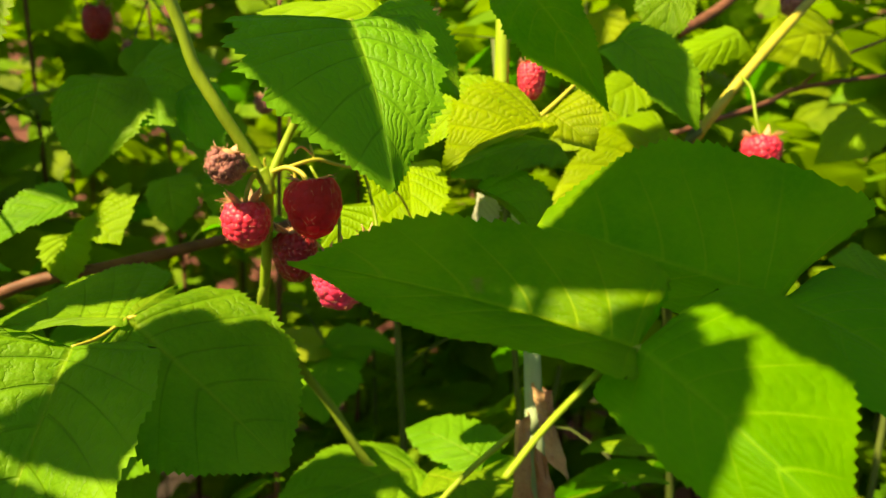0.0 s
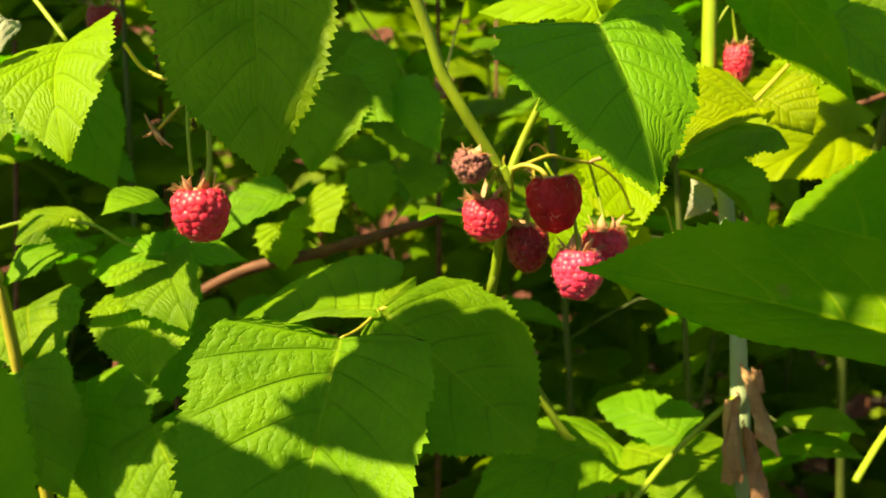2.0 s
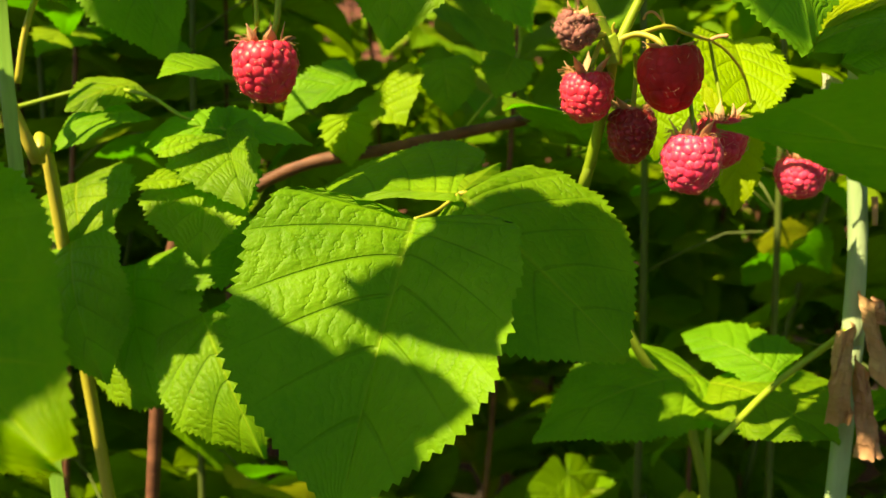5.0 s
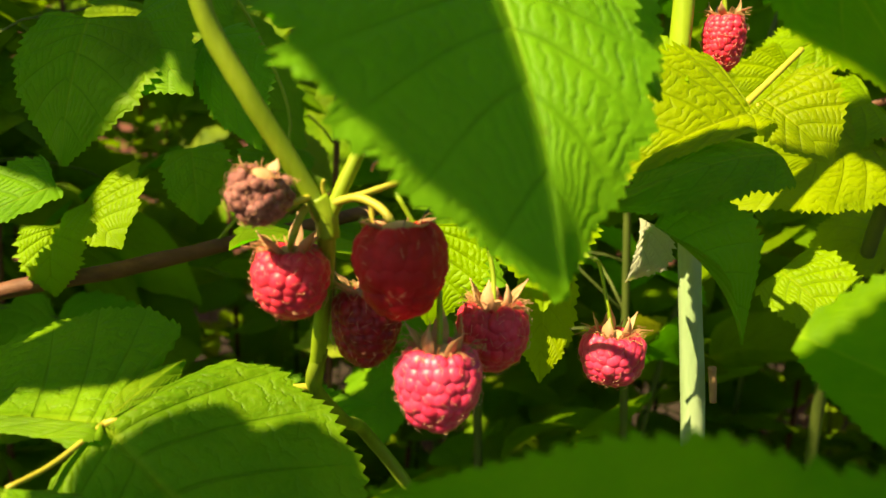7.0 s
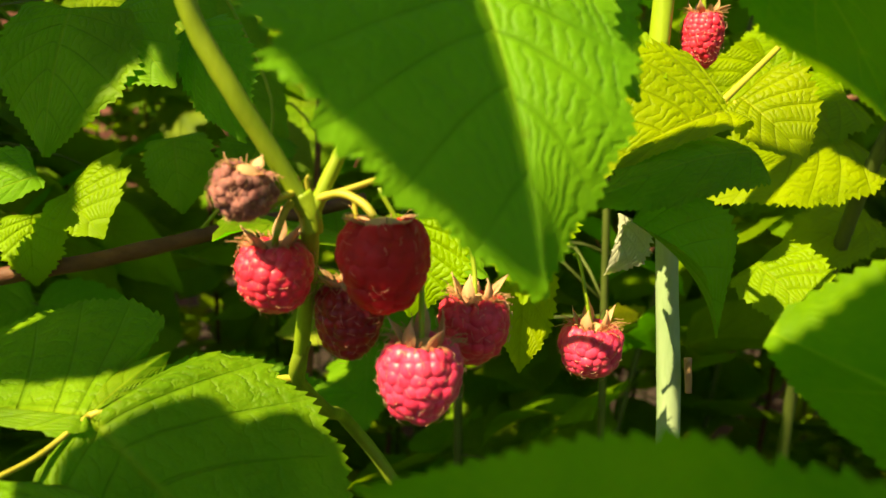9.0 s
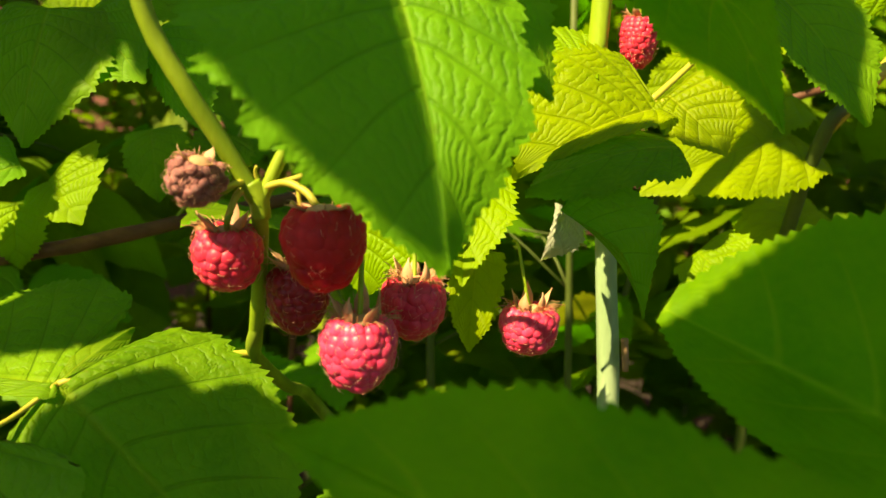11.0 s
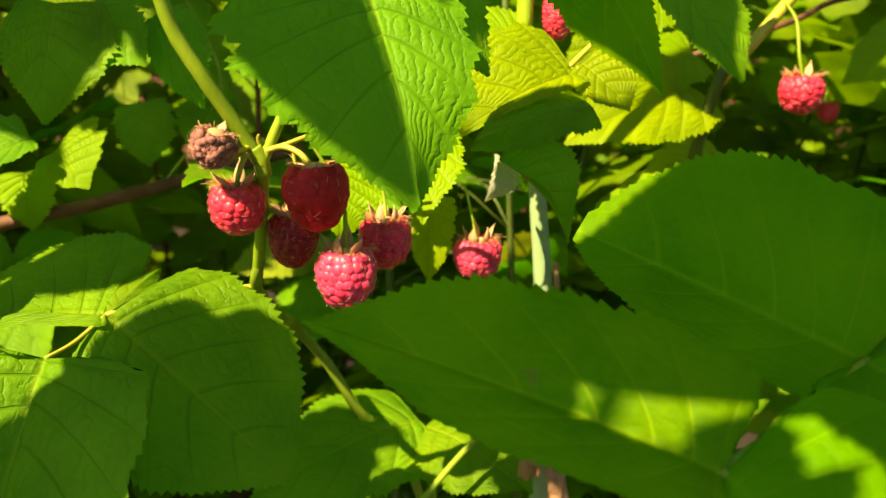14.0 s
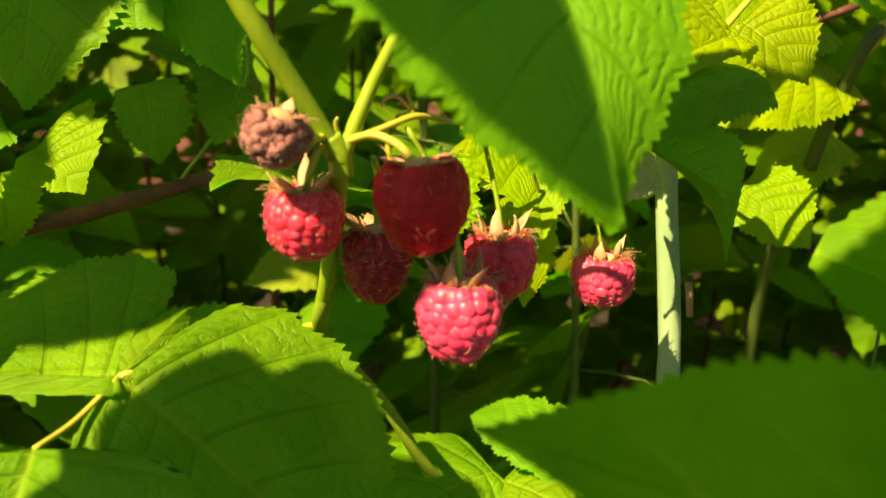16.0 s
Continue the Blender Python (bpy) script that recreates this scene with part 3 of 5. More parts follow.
leaf(cane_main, (-0.0930, 0.2450, 0.9580), (-0.0830, 0.2610, 0.9660), (-0.0943, 0.2620, 0.9623), (-0.0845, 0.2520, 0.9591), droop=0.05)

# ---- the cluster of fruit ----
raspberry((-0.0591, 0.2520, 0.9857), 0.0145, 0.0128, [(-0.0580, 0.2480, 0.9940), (-0.0572, 0.2480, 0.9962)], "ripe red raspberry with five curled sepals in the cluster", seed=3, lean=(0.02, 0.0, -1), group="raspberries in the cluster", sepal_up=0.9)
raspberry((-0.0377, 0.2450, 0.9908), 0.0174, 0.0162, [(-0.0398, 0.2465, 0.9987), (-0.0412, 0.2480, 1.0005)], "large heart-shaped dark red raspberry in the cluster", BERRY_DEEP, seed=5, relief=0.1, fuzz=0.3, taper=1.9, sepal_size=0.5, lean=(0.05, -0.05, -1), group="raspberries in the cluster", sepal_up=0.35, sepals=4, tufts=10)
raspberry((-0.0461, 0.2610, 0.9753), 0.0138, 0.0150, [(-0.0458, 0.2620, 0.9918), (-0.0466, 0.2560, 0.9972)], "dark overripe and shade-dark raspberry half hidden in the cluster", BERRY_DARK, seed=7, group="raspberries in the cluster")
raspberry((-0.0209, 0.2650, 0.9736), 0.0146, 0.0135, [(-0.0214, 0.2680, 0.9853), (-0.0237, 0.2700, 0.9952), (-0.0256, 0.2680, 1.0017)], "red raspberry with a tuft of brown filaments in the cluster", seed=9, group="raspberries in the cluster", tufts=110, pedicel=0.00045, sepal_up=1.1)
raspberry((-0.0305, 0.2470, 0.9688), 0.0158, 0.0150, [(-0.0309, 0.2500, 0.9810), (-0.0325, 0.2560, 0.9892), (-0.0404, 0.2560, 1.0029)], "pink-red raspberry hanging lowest in the cluster", BERRY_PINK, seed=11, group="raspberries in the cluster", sepal_up=1.2, pedicel=0.0005)
raspberry((0.0073, 0.2900, 0.9621), 0.0150, 0.0120, [(0.0053, 0.2900, 0.9745), (0.0032, 0.2920, 0.9832), (0.0017, 0.2920, 0.9844)], "red raspberry with upright pale sepals hanging apart", BERRY_PINK, seed=13, group="raspberries in the cluster", sepal_up=1.3, pedicel=0.0004)
raspberry((-0.0626, 0.2430, 1.0028), 0.0112, 0.0088, [(-0.0585, 0.2440, 1.0008), (-0.0562, 0.2480, 1.0017)], "shrivelled brown-mauve raspberry in the cluster", BERRY_DRY, seed=15, lean=(-0.25, 0.1, -1), group="raspberries in the cluster", rough=0.22, relief=1.0, sepals=3, sepal_size=0.7, tufts=20)
raspberry((-0.1446, 0.2330, 0.9909), 0.0172, 0.0150, [(-0.1421, 0.2360, 1.0062), (-0.1433, 0.2400, 1.0345), (-0.1429, 0.2450, 1.0533)], "ripe red raspberry hanging alone on a thin stalk", seed=17, group="single raspberries", sepal_up=1.25, relief=0.7, sepal_size=0.85, pedicel=0.0008)
raspberry((0.0331, 0.3200, 1.0357), 0.0105, 0.0135, [(0.0319, 0.3200, 1.0487), (0.0296, 0.3180, 1.0566), (0.0235, 0.3170, 1.0475)], "small red raspberry beside the glaucous cane", seed=19, group="single raspberries", pedicel=0.0005)
raspberry((0.1336, 0.3550, 1.0097), 0.0165, 0.0135, [(0.1314, 0.3560, 1.0238), (0.1313, 0.3620, 1.0361), (0.1295, 0.3700, 1.0430)], "dark red raspberry with pale sepals under the branch", seed=21, group="single raspberries", sepals=4)
raspberry((-0.1857, 0.4600, 1.0819), 0.0155, 0.0165, [(-0.1826, 0.4600, 1.0997), (-0.1829, 0.4700, 1.1199)], "raspberry deep in the bush, coloured dark for shade", BERRY_DARK, seed=23, group="single raspberries")
raspberry((0.2769, 0.6200, 0.9753), 0.0140, 0.0130, [(0.2748, 0.6200, 0.9908), (0.2800, 0.6300, 1.0100)], "small red raspberry far back in the bush", seed=25, group="single raspberries")
raspberry((-0.2203, 0.3300, 1.0621), 0.0140, 0.0130, [(-0.2204, 0.3300, 1.0740), (-0.2263, 0.3300, 1.0901)], "nearly black overripe and shade-dark raspberry above the pale leaf", BERRY_DARK, seed=27, group="single raspberries")
for spot_, size_, seed_ in (((-0.1634, 0.4500, 1.0649), 0.011, 31), ((-0.0883, 0.4200, 1.0350), 0.010, 33), ((0.1717, 0.4200, 1.0834), 0.013, 35), ((0.1016, 0.3300, 0.8897), 0.0075, 37)):
    raspberry(spot_, size_, size_ * 0.85, [tuple(np.array(spot_) + (0.004, 0.004, 0.02)), tuple(np.array(spot_) + (0.012, 0.015, 0.05))], "withered dark brown raspberry on a thin stalk", BERRY_DRY, seed=seed_, rough=0.2, sepals=4, group="withered raspberries", pedicel=0.0005, stalk=STEM_DARK)

# ---- the glaucous cane ----
cane_pole = thing("raspberry_cane", (0.05, 0.33, 0.0), "upright pale glaucous raspberry cane with leaves coloured sunlit yellow-green", "raspberry cane", "raspberry canes")
stem(cane_pole, "stem", [(0.0300, 0.3200, 1.3000), (0.0221, 0.3170, 1.0514), (0.0241, 0.3150, 1.0297), (0.0269, 0.3145, 0.9997)], 0.0026, 0.0028, STEM, "green upper stem")
stem(cane_pole, "stem", [(0.0266, 0.3145, 1.0017), (0.0297, 0.3140, 0.9712), (0.0332, 0.3130, 0.9379), (0.0347, 0.3130, 0.9035), (0.0360, 0.3150, 0.8672), (0.0400, 0.3250, 0.3000), (0.0500, 0.3300, -0.0200)], 0.0028, 0.0040, STEM_BLOOM)
stem(cane_pole, "petiole", [(0.0330, 0.3120, 0.9082), (0.0265, 0.3090, 0.9035), (0.0075, 0.3000, 0.8899), (-0.0114, 0.2850, 0.8742)], 0.0013, 0.0011, STEM)
stem(cane_pole, "petiole", [(0.0249, 0.3150, 1.0237), (0.0352, 0.3000, 1.0201), (0.0369, 0.2980, 1.0209)], 0.0008, 0.0006, STEM_YELLOW)
stem(cane_pole, "petiole", [(0.0342, 0.3000, 1.0207), (0.0408, 0.3050, 1.0264), (0.0490, 0.3100, 1.0340)], 0.0009, 0.0007, STEM_YELLOW)
stem(cane_pole, "stub", [(0.0356, 0.3090, 0.9547), (0.0362, 0.3090, 0.9502), (0.0368, 0.3090, 0.9453)], 0.0011, 0.0009, LEAF_DRY, "short brown dead stub")
leaf(cane_pole, (0.0358, 0.2970, 1.0189), (-0.0002, 0.2780, 1.0024), (0.0161, 0.3000, 1.0303), (0.0229, 0.2830, 1.0092), material=LEAF_SUN, droop=0.08)
leaf(cane_pole, (0.0152, 0.3020, 1.0292), (-0.0083, 0.2960, 1.0096), (0.0012, 0.3050, 1.0294), (0.0031, 0.2900, 1.0117), material=LEAF_SUN, droop=0.08)
leaf(cane_pole, (0.0381, 0.3000, 1.0221), (0.0523, 0.2920, 1.0083), (0.0555, 0.3000, 1.0240), (0.0389, 0.2900, 1.0108), material=LEAF_SUN, droop=0.08)
leaf(cane_pole, (0.0201, 0.3150, 1.0304), (-0.0025, 0.3200, 1.0340), (0.0099, 0.3250, 1.0371), (0.0093, 0.3050, 1.0274), material=LEAF_SUN, droop=0.05)
leaf(cane_pole, (0.0391, 0.2870, 1.0107), (0.0025, 0.2680, 1.0011), (0.0226, 0.2920, 1.0124), (0.0211, 0.2720, 0.9987), droop=0.08)
leaf(cane_pole, (-0.0132, 0.3080, 1.0041), (-0.0102, 0.2760, 0.9758), (-0.0266, 0.2840, 0.9910), (0.0012, 0.2940, 0.9923), material=LEAF_SUN, droop=0.05, crinkle=0.006)
leaf(cane_pole, (0.0135, 0.2950, 0.9935), (0.0089, 0.2900, 0.9799), (0.0189, 0.2950, 0.9875), (0.0098, 0.2920, 0.9874), droop=0.2, pale=1)
leaf(cane_pole, (0.0110, 0.2730, 0.9960), (0.0346, 0.2850, 0.9680), (0.0353, 0.2900, 0.9864), (0.0185, 0.2710, 0.9875), droop=0.10)
leaf(cane_pole, (-0.0364, 0.3020, 0.9893), (-0.0365, 0.2980, 0.9648), (-0.0225, 0.3000, 0.9832), (-0.0440, 0.3000, 0.9779), material=LEAF_SUN, droop=0.05)
leaf(cane_pole, (-0.0248, 0.3120, 0.9922), (-0.0094, 0.3020, 0.9799), (-0.0107, 0.3100, 0.9924), (-0.0212, 0.3050, 0.9813), material=LEAF_SUN, droop=0.06)
leaf(cane_pole, (-0.0068, 0.3250, 0.9731), (-0.0075, 0.3150, 0.9456), (0.0013, 0.3200, 0.9622), (-0.0145, 0.3200, 0.9613), material=LEAF_SUN, droop=0.08)

# ---- dead leaf on the cane ----
dead = thing("dead_leaf", (0.0341, 0.3050, 0.9210), "crumpled dry brown leaf caught on the cane", "dead leaf")


def dry_flap(tl, tr, br, bl, bulge, seed, roll=0.0):
    """One crumpled flap of a withered leaf between four corners, its rims rolled in."""
    tl, tr, br, bl = (np.array(c, float) for c in (tl, tr, br, bl))
    v, uv, f = [], [], []
    rows, cols = 30, 18
    wide = np.linalg.norm(tr + br - tl - bl) / 2
    for i in range(rows + 1):
        s = i / rows
        for j in range(cols + 1):
            u = j / cols
            e = u + 0.10 * noise.noise(Vector((s * 6, seed, u * 3)))
            q = s + 0.05 * noise.noise(Vector((u * 7, s * 2, seed + 4))) * s
            p = (tl * (1 - e) + tr * e) * (1 - q) + (bl * (1 - e) + br * e) * q
            crease = 0.5 - abs(noise.noise(Vector((u * 2.4 + s * 1.5, s * 2.6, seed + 9))))
            fine = 0.5 - abs(noise.noise(Vector((u * 7 + s * 2, s * 8, seed + 2))))
            out = bulge * math.sin(math.pi * u) + 0.0065 * crease + 0.0022 * fine
            rim = max(0.0, abs(2 * u - 1) - 0.72) / 0.28
            p = p + np.array((0, -1.0, 0.12)) * out + np.array((-(2 * u - 1) * 0.20 * wide, roll * wide, 0)) * rim ** 2
            v.append(p)
            uv.append((2 * u - 1, s))
    for i in range(rows):
        for j in range(cols):
            k = i * (cols + 1) + j
            f.append((k, k + 1, k + cols + 2, k + cols + 1))
    part("fold", mesh_of("fold", v, f, uv), LEAF_DRY, dead)


dry_flap((0.0314, 0.3080, 0.9230), (0.0388, 0.3060, 0.9193), (0.0477, 0.3010, 0.8881), (0.0372, 0.3020, 0.8962), 0.002, 5, 0.25)
dry_flap((0.0260, 0.3060, 0.9091), (0.0326, 0.3050, 0.9130), (0.0339, 0.3000, 0.8798), (0.0242, 0.3020, 0.8783), 0.003, 8, 0.3)
dry_flap((0.0325, 0.3070, 0.9014), (0.0390, 0.3060, 0.8952), (0.0463, 0.3040, 0.8673), (0.0359, 0.3050, 0.8653), 0.002, 12, 0.2)
dry_flap((0.0363, 0.3060, 0.9223), (0.0405, 0.3050, 0.9207), (0.0409, 0.3040, 0.9130), (0.0376, 0.3040, 0.9138), 0.003, 17, 0.3)

# ---- near cane with the big shaded leaves ----
cane_right = thing("raspberry_cane", (0.17, 0.26, 0.0), "green raspberry cane with large leaves coloured as in shade", "raspberry cane", "raspberry canes")
stem(cane_right, "stem", [(0.1526, 0.2620, 1.0743), (0.1501, 0.2580, 1.0257), (0.1497, 0.2560, 1.0015), (0.1492, 0.2550, 0.9794), (0.1516, 0.2550, 0.9465), (0.1500, 0.2580, 0.7000), (0.1700, 0.2600, -0.0200)], 0.0030, 0.0036, STEM_MID)
stem(cane_right, "petiole", [(0.1499, 0.2540, 0.9564), (0.1355, 0.2450, 0.9614), (0.1167, 0.2250, 0.9687), (0.1002, 0.2050, 0.9714), (0.0760, 0.1870, 0.9720)], 0.0011, 0.0008, STEM)
stem(cane_right, "petiole", [(0.0760, 0.1870, 0.9720), (0.0656, 0.1768, 0.9709), (0.0526, 0.1660, 0.9691), (0.0405, 0.1573, 0.9678), (0.0351, 0.1499, 0.9688)], 0.0009, 0.0007, STEM)
stem(cane_right, "petiole", [(0.0351, 0.1499, 0.9688), (0.0289, 0.1472, 0.9662), (0.0228, 0.1417, 0.9623), (0.0161, 0.1363, 0.9573), (0.0099, 0.1308, 0.9517)], 0.0006, 0.0006, STEM)
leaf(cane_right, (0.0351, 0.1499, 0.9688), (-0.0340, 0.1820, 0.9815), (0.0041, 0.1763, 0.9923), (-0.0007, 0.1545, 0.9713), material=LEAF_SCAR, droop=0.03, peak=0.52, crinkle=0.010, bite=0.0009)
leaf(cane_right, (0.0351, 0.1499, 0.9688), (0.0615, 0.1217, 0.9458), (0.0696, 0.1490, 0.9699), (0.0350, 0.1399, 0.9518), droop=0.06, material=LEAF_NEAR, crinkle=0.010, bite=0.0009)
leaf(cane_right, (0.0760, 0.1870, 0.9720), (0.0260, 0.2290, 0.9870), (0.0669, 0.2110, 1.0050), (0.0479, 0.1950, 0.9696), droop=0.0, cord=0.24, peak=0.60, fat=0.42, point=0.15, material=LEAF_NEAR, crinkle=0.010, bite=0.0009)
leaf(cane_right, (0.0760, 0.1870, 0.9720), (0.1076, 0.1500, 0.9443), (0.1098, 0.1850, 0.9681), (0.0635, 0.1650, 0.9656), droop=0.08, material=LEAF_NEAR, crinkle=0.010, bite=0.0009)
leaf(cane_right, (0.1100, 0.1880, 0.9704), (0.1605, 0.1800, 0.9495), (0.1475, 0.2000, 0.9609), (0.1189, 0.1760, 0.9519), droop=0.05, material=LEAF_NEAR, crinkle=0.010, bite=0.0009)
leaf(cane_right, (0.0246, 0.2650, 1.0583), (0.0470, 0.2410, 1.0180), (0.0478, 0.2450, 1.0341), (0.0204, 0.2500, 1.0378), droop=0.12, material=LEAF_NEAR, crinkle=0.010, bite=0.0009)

# ---- branch with fruit, behind at the right ----
cane_backright = thing("raspberry_cane", (0.16, 0.42, 0.0), "yellow-green raspberry branch with sunlit leaves", "raspberry cane", "raspberry canes")
stem(cane_backright, "stem", [(0.2174, 0.4400, 1.1234), (0.1701, 0.4000, 1.0802), (0.1303, 0.3720, 1.0420), (0.1065, 0.3700, 1.0113)], 0.0022, 0.0024, STEM_YELLOW)
# lower part of the same branch, darkened by colour in place of shade
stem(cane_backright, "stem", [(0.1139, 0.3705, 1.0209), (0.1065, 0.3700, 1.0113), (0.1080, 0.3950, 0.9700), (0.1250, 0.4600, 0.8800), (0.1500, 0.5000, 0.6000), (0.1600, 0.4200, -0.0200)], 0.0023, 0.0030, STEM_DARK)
stem(cane_backright, "twig", [(0.1110, 0.4200, 1.0198), (0.1656, 0.4400, 1.0367), (0.1900, 0.4500, 1.0464), (0.2543, 0.4700, 1.0562)], 0.0016, 0.0012, BARK, "dark bare twig")
stem(cane_backright, "twig", [(0.1871, 0.4500, 1.0449), (0.2090, 0.4600, 1.0610), (0.2486, 0.4800, 1.0761)], 0.0010, 0.0008, BARK, "dark bare twig")
stem(cane_backright, "twig", [(0.1373, 0.5000, 1.0825), (0.1698, 0.5200, 1.1026), (0.2004, 0.5400, 1.1308)], 0.0034, 0.0030, BARK, "dark bare twig")
leaf(cane_backright, (0.0736, 0.3700, 1.0575), (0.1065, 0.3600, 1.0224), (0.1057, 0.3700, 1.0466), (0.0791, 0.3600, 1.0359), droop=0.08)
leaf(cane_backright, (0.0669, 0.3200, 1.0508), (0.0936, 0.3100, 1.0169), (0.0911, 0.3200, 1.0417), (0.0693, 0.3100, 1.0304), droop=0.08)
leaf(cane_backright, (0.0916, 0.3400, 1.0846), (0.0838, 0.3300, 1.0470), (0.0741, 0.3350, 1.0683), (0.0994, 0.3350, 1.0693), droop=0.1)
leaf(cane_backright, (0.1029, 0.3900, 1.0084), (0.0454, 0.3600, 0.9880), (0.0846, 0.3920, 1.0211), (0.0741, 0.3550, 0.9827), material=LEAF_SUN, droop=0.08)
leaf(cane_backright, (0.0638, 0.3500, 0.9720), (0.0809, 0.3350, 0.9567), (0.0833, 0.3500, 0.9730), (0.0656, 0.3400, 0.9560), material=LEAF_SUN, droop=0.08)
leaf(cane_backright, (0.0818, 0.4500, 1.0859), (0.0921, 0.4400, 1.0583), (0.0957, 0.4450, 1.0792), (0.0768, 0.4450, 1.0677), material=LEAF_SUN, droop=0.06)
leaf(cane_backright, (0.1389, 0.4000, 1.0660), (0.0998, 0.3800, 1.0454), (0.1231, 0.4000, 1.0660), (0.1165, 0.3850, 1.0435), material=LEAF_SUN, droop=0.08)
leaf(cane_backright, (0.0959, 0.4200, 1.0453), (0.0647, 0.4050, 1.0263), (0.0807, 0.4200, 1.0478), (0.0842, 0.4050, 1.0241), material=LEAF_SUN, droop=0.08)
leaf(cane_backright, (0.1228, 0.4300, 1.0549), (0.0893, 0.4150, 1.0361), (0.1042, 0.4300, 1.0583), (0.1092, 0.4150, 1.0338), material=LEAF_SUN, droop=0.08)
leaf(cane_backright, (0.1244, 0.4100, 0.9785), (0.0844, 0.3900, 0.9621), (0.1039, 0.4100, 0.9826), (0.1007, 0.3850, 0.9602), material=LEAF_SUN, droop=0.08)
leaf(cane_backright, (0.1050, 0.4000, 1.0218), (0.0668, 0.3850, 1.0045), (0.0844, 0.4000, 1.0248), (0.0875, 0.3830, 1.0005), material=LEAF_SUN, droop=0.08)
leaf(cane_backright, (0.0775, 0.4050, 1.0332), (0.0472, 0.3900, 1.0095), (0.0572, 0.4000, 1.0305), (0.0699, 0.3900, 1.0120), material=LEAF_SUN, droop=0.08)
leaf(cane_backright, (0.2479, 0.4800, 1.0353), (0.2019, 0.4600, 1.0064), (0.2256, 0.4800, 1.0353), (0.2267, 0.4600, 1.0033), material=LEAF_SUN, droop=0.08)
leaf(cane_backright, (0.2114, 0.4600, 1.0759), (0.1618, 0.4400, 1.0640), (0.1867, 0.4600, 1.0863), (0.1856, 0.4400, 1.0497), material=LEAF_SUN, droop=0.08)
leaf(cane_backright, (0.1680, 0.3000, 0.9540), (0.1290, 0.2800, 0.9720), (0.1500, 0.3000, 0.9740), (0.1460, 0.2800, 0.9510), droop=0.05)
leaf(cane_backright, (0.2060, 0.3000, 0.9520), (0.1630, 0.2700, 0.9380), (0.1780, 0.3000, 0.9700), (0.1940, 0.2700, 0.9230), droop=0.05)
leaf(cane_backright, (0.2570, 0.4200, 0.9437), (0.1968, 0.4000, 0.9528), (0.2299, 0.4200, 0.9573), (0.2229, 0.4000, 0.9437), material=LEAF_SUN, droop=0.08)

# ---- cane at the left, with its small bright leaves ----
cane_left = thing("raspberry_cane", (-0.21, 0.28, 0.0), "slender yellow-green raspberry cane with bright small leaves", "raspberry cane", "raspberry canes")
stem(cane_left, "stem", [(-0.2713, 0.2500, 1.0535), (-0.2611, 0.2500, 1.0181), (-0.2400, 0.2520, 0.9926), (-0.2372, 0.2540, 0.9778), (-0.2332, 0.2580, 0.9615), (-0.2343, 0.2700, 0.9359), (-0.2100, 0.2800, 0.6000), (-0.2100, 0.2800, -0.0200)], 0.0014, 0.0024, STEM_YELLOW)
stem(cane_left, "twig", [(-0.2350, 0.2540, 0.9859), (-0.2321, 0.2550, 1.0005), (-0.2279, 0.2560, 1.0117), (-0.2172, 0.2600, 1.0316)], 0.0011, 0.0008, STEM_YELLOW)
stem(cane_left, "twig", [(-0.2611, 0.2500, 1.0170), (-0.2667, 0.2480, 1.0198), (-0.2699, 0.2460, 1.0224)], 0.0008, 0.0006, STEM_YELLOW)
stem(cane_left, "petiole", [(-0.2697, 0.3000, 0.9771), (-0.2362, 0.2950, 0.9842), (-0.2091, 0.2850, 0.9828), (-0.1933, 0.2800, 0.9760), (-0.1760, 0.2760, 0.9720)], 0.0008, 0.0006, STEM)
stem(cane_left, "petiole", [(-0.1950, 0.2550, 1.0460), (-0.2125, 0.2650, 1.0638), (-0.2308, 0.2700, 1.0839)], 0.0008, 0.0008, STEM)
stem(cane_left, "twig", [(-0.1429, 0.2450, 1.0533), (-0.1443, 0.2400, 1.0309), (-0.1531, 0.2400, 1.0311), (-0.1650, 0.2450, 1.0356), (-0.1731, 0.2500, 1.0439)], 0.0007, 0.0007, STEM_YELLOW)
stem(cane_left, "twig", [(-0.1443, 0.2400, 1.0273), (-0.1495, 0.2380, 1.0245), (-0.1581, 0.2370, 1.0166)], 0.0005, 0.0005, STEM_YELLOW)
stem(cane_left, "twig", [(-0.1489, 0.2390, 1.0255), (-0.1483, 0.2360, 1.0143), (-0.1473, 0.2340, 1.0024)], 0.0006, 0.0006, STEM)
for tip_to in ((-0.1621, 0.2370, 1.0214), (-0.1531, 0.2350, 1.0110), (-0.1579, 0.2390, 1.0117), (-0.1628, 0.2360, 1.0144)):
    stem(cane_left, "sepal", [(-0.1595, 0.2370, 1.0162), tuple((p + q) / 2 for p, q in zip((-0.1591, 0.2360, 1.0153), tip_to)), tip_to], 0.0008, 0.0002, SEPAL, "spent pale sepal")
leaf(cane_left, (-0.1950, 0.2550, 1.0460), (-0.1780, 0.2190, 1.0080), (-0.2045, 0.2380, 1.0302), (-0.1690, 0.2390, 1.0380), material=LEAF_SUN, droop=0.12)
leaf(cane_left, (-0.2419, 0.3350, 1.0474), (-0.2159, 0.3200, 0.9935), (-0.2108, 0.3300, 1.0162), (-0.2552, 0.3200, 1.0210), droop=0.1)
leaf(cane_left, (-0.1760, 0.2760, 0.9720), (-0.1590, 0.2510, 0.9510), (-0.1593, 0.2650, 0.9651), (-0.1860, 0.2560, 0.9600), droop=0.06, lobe=0.9)
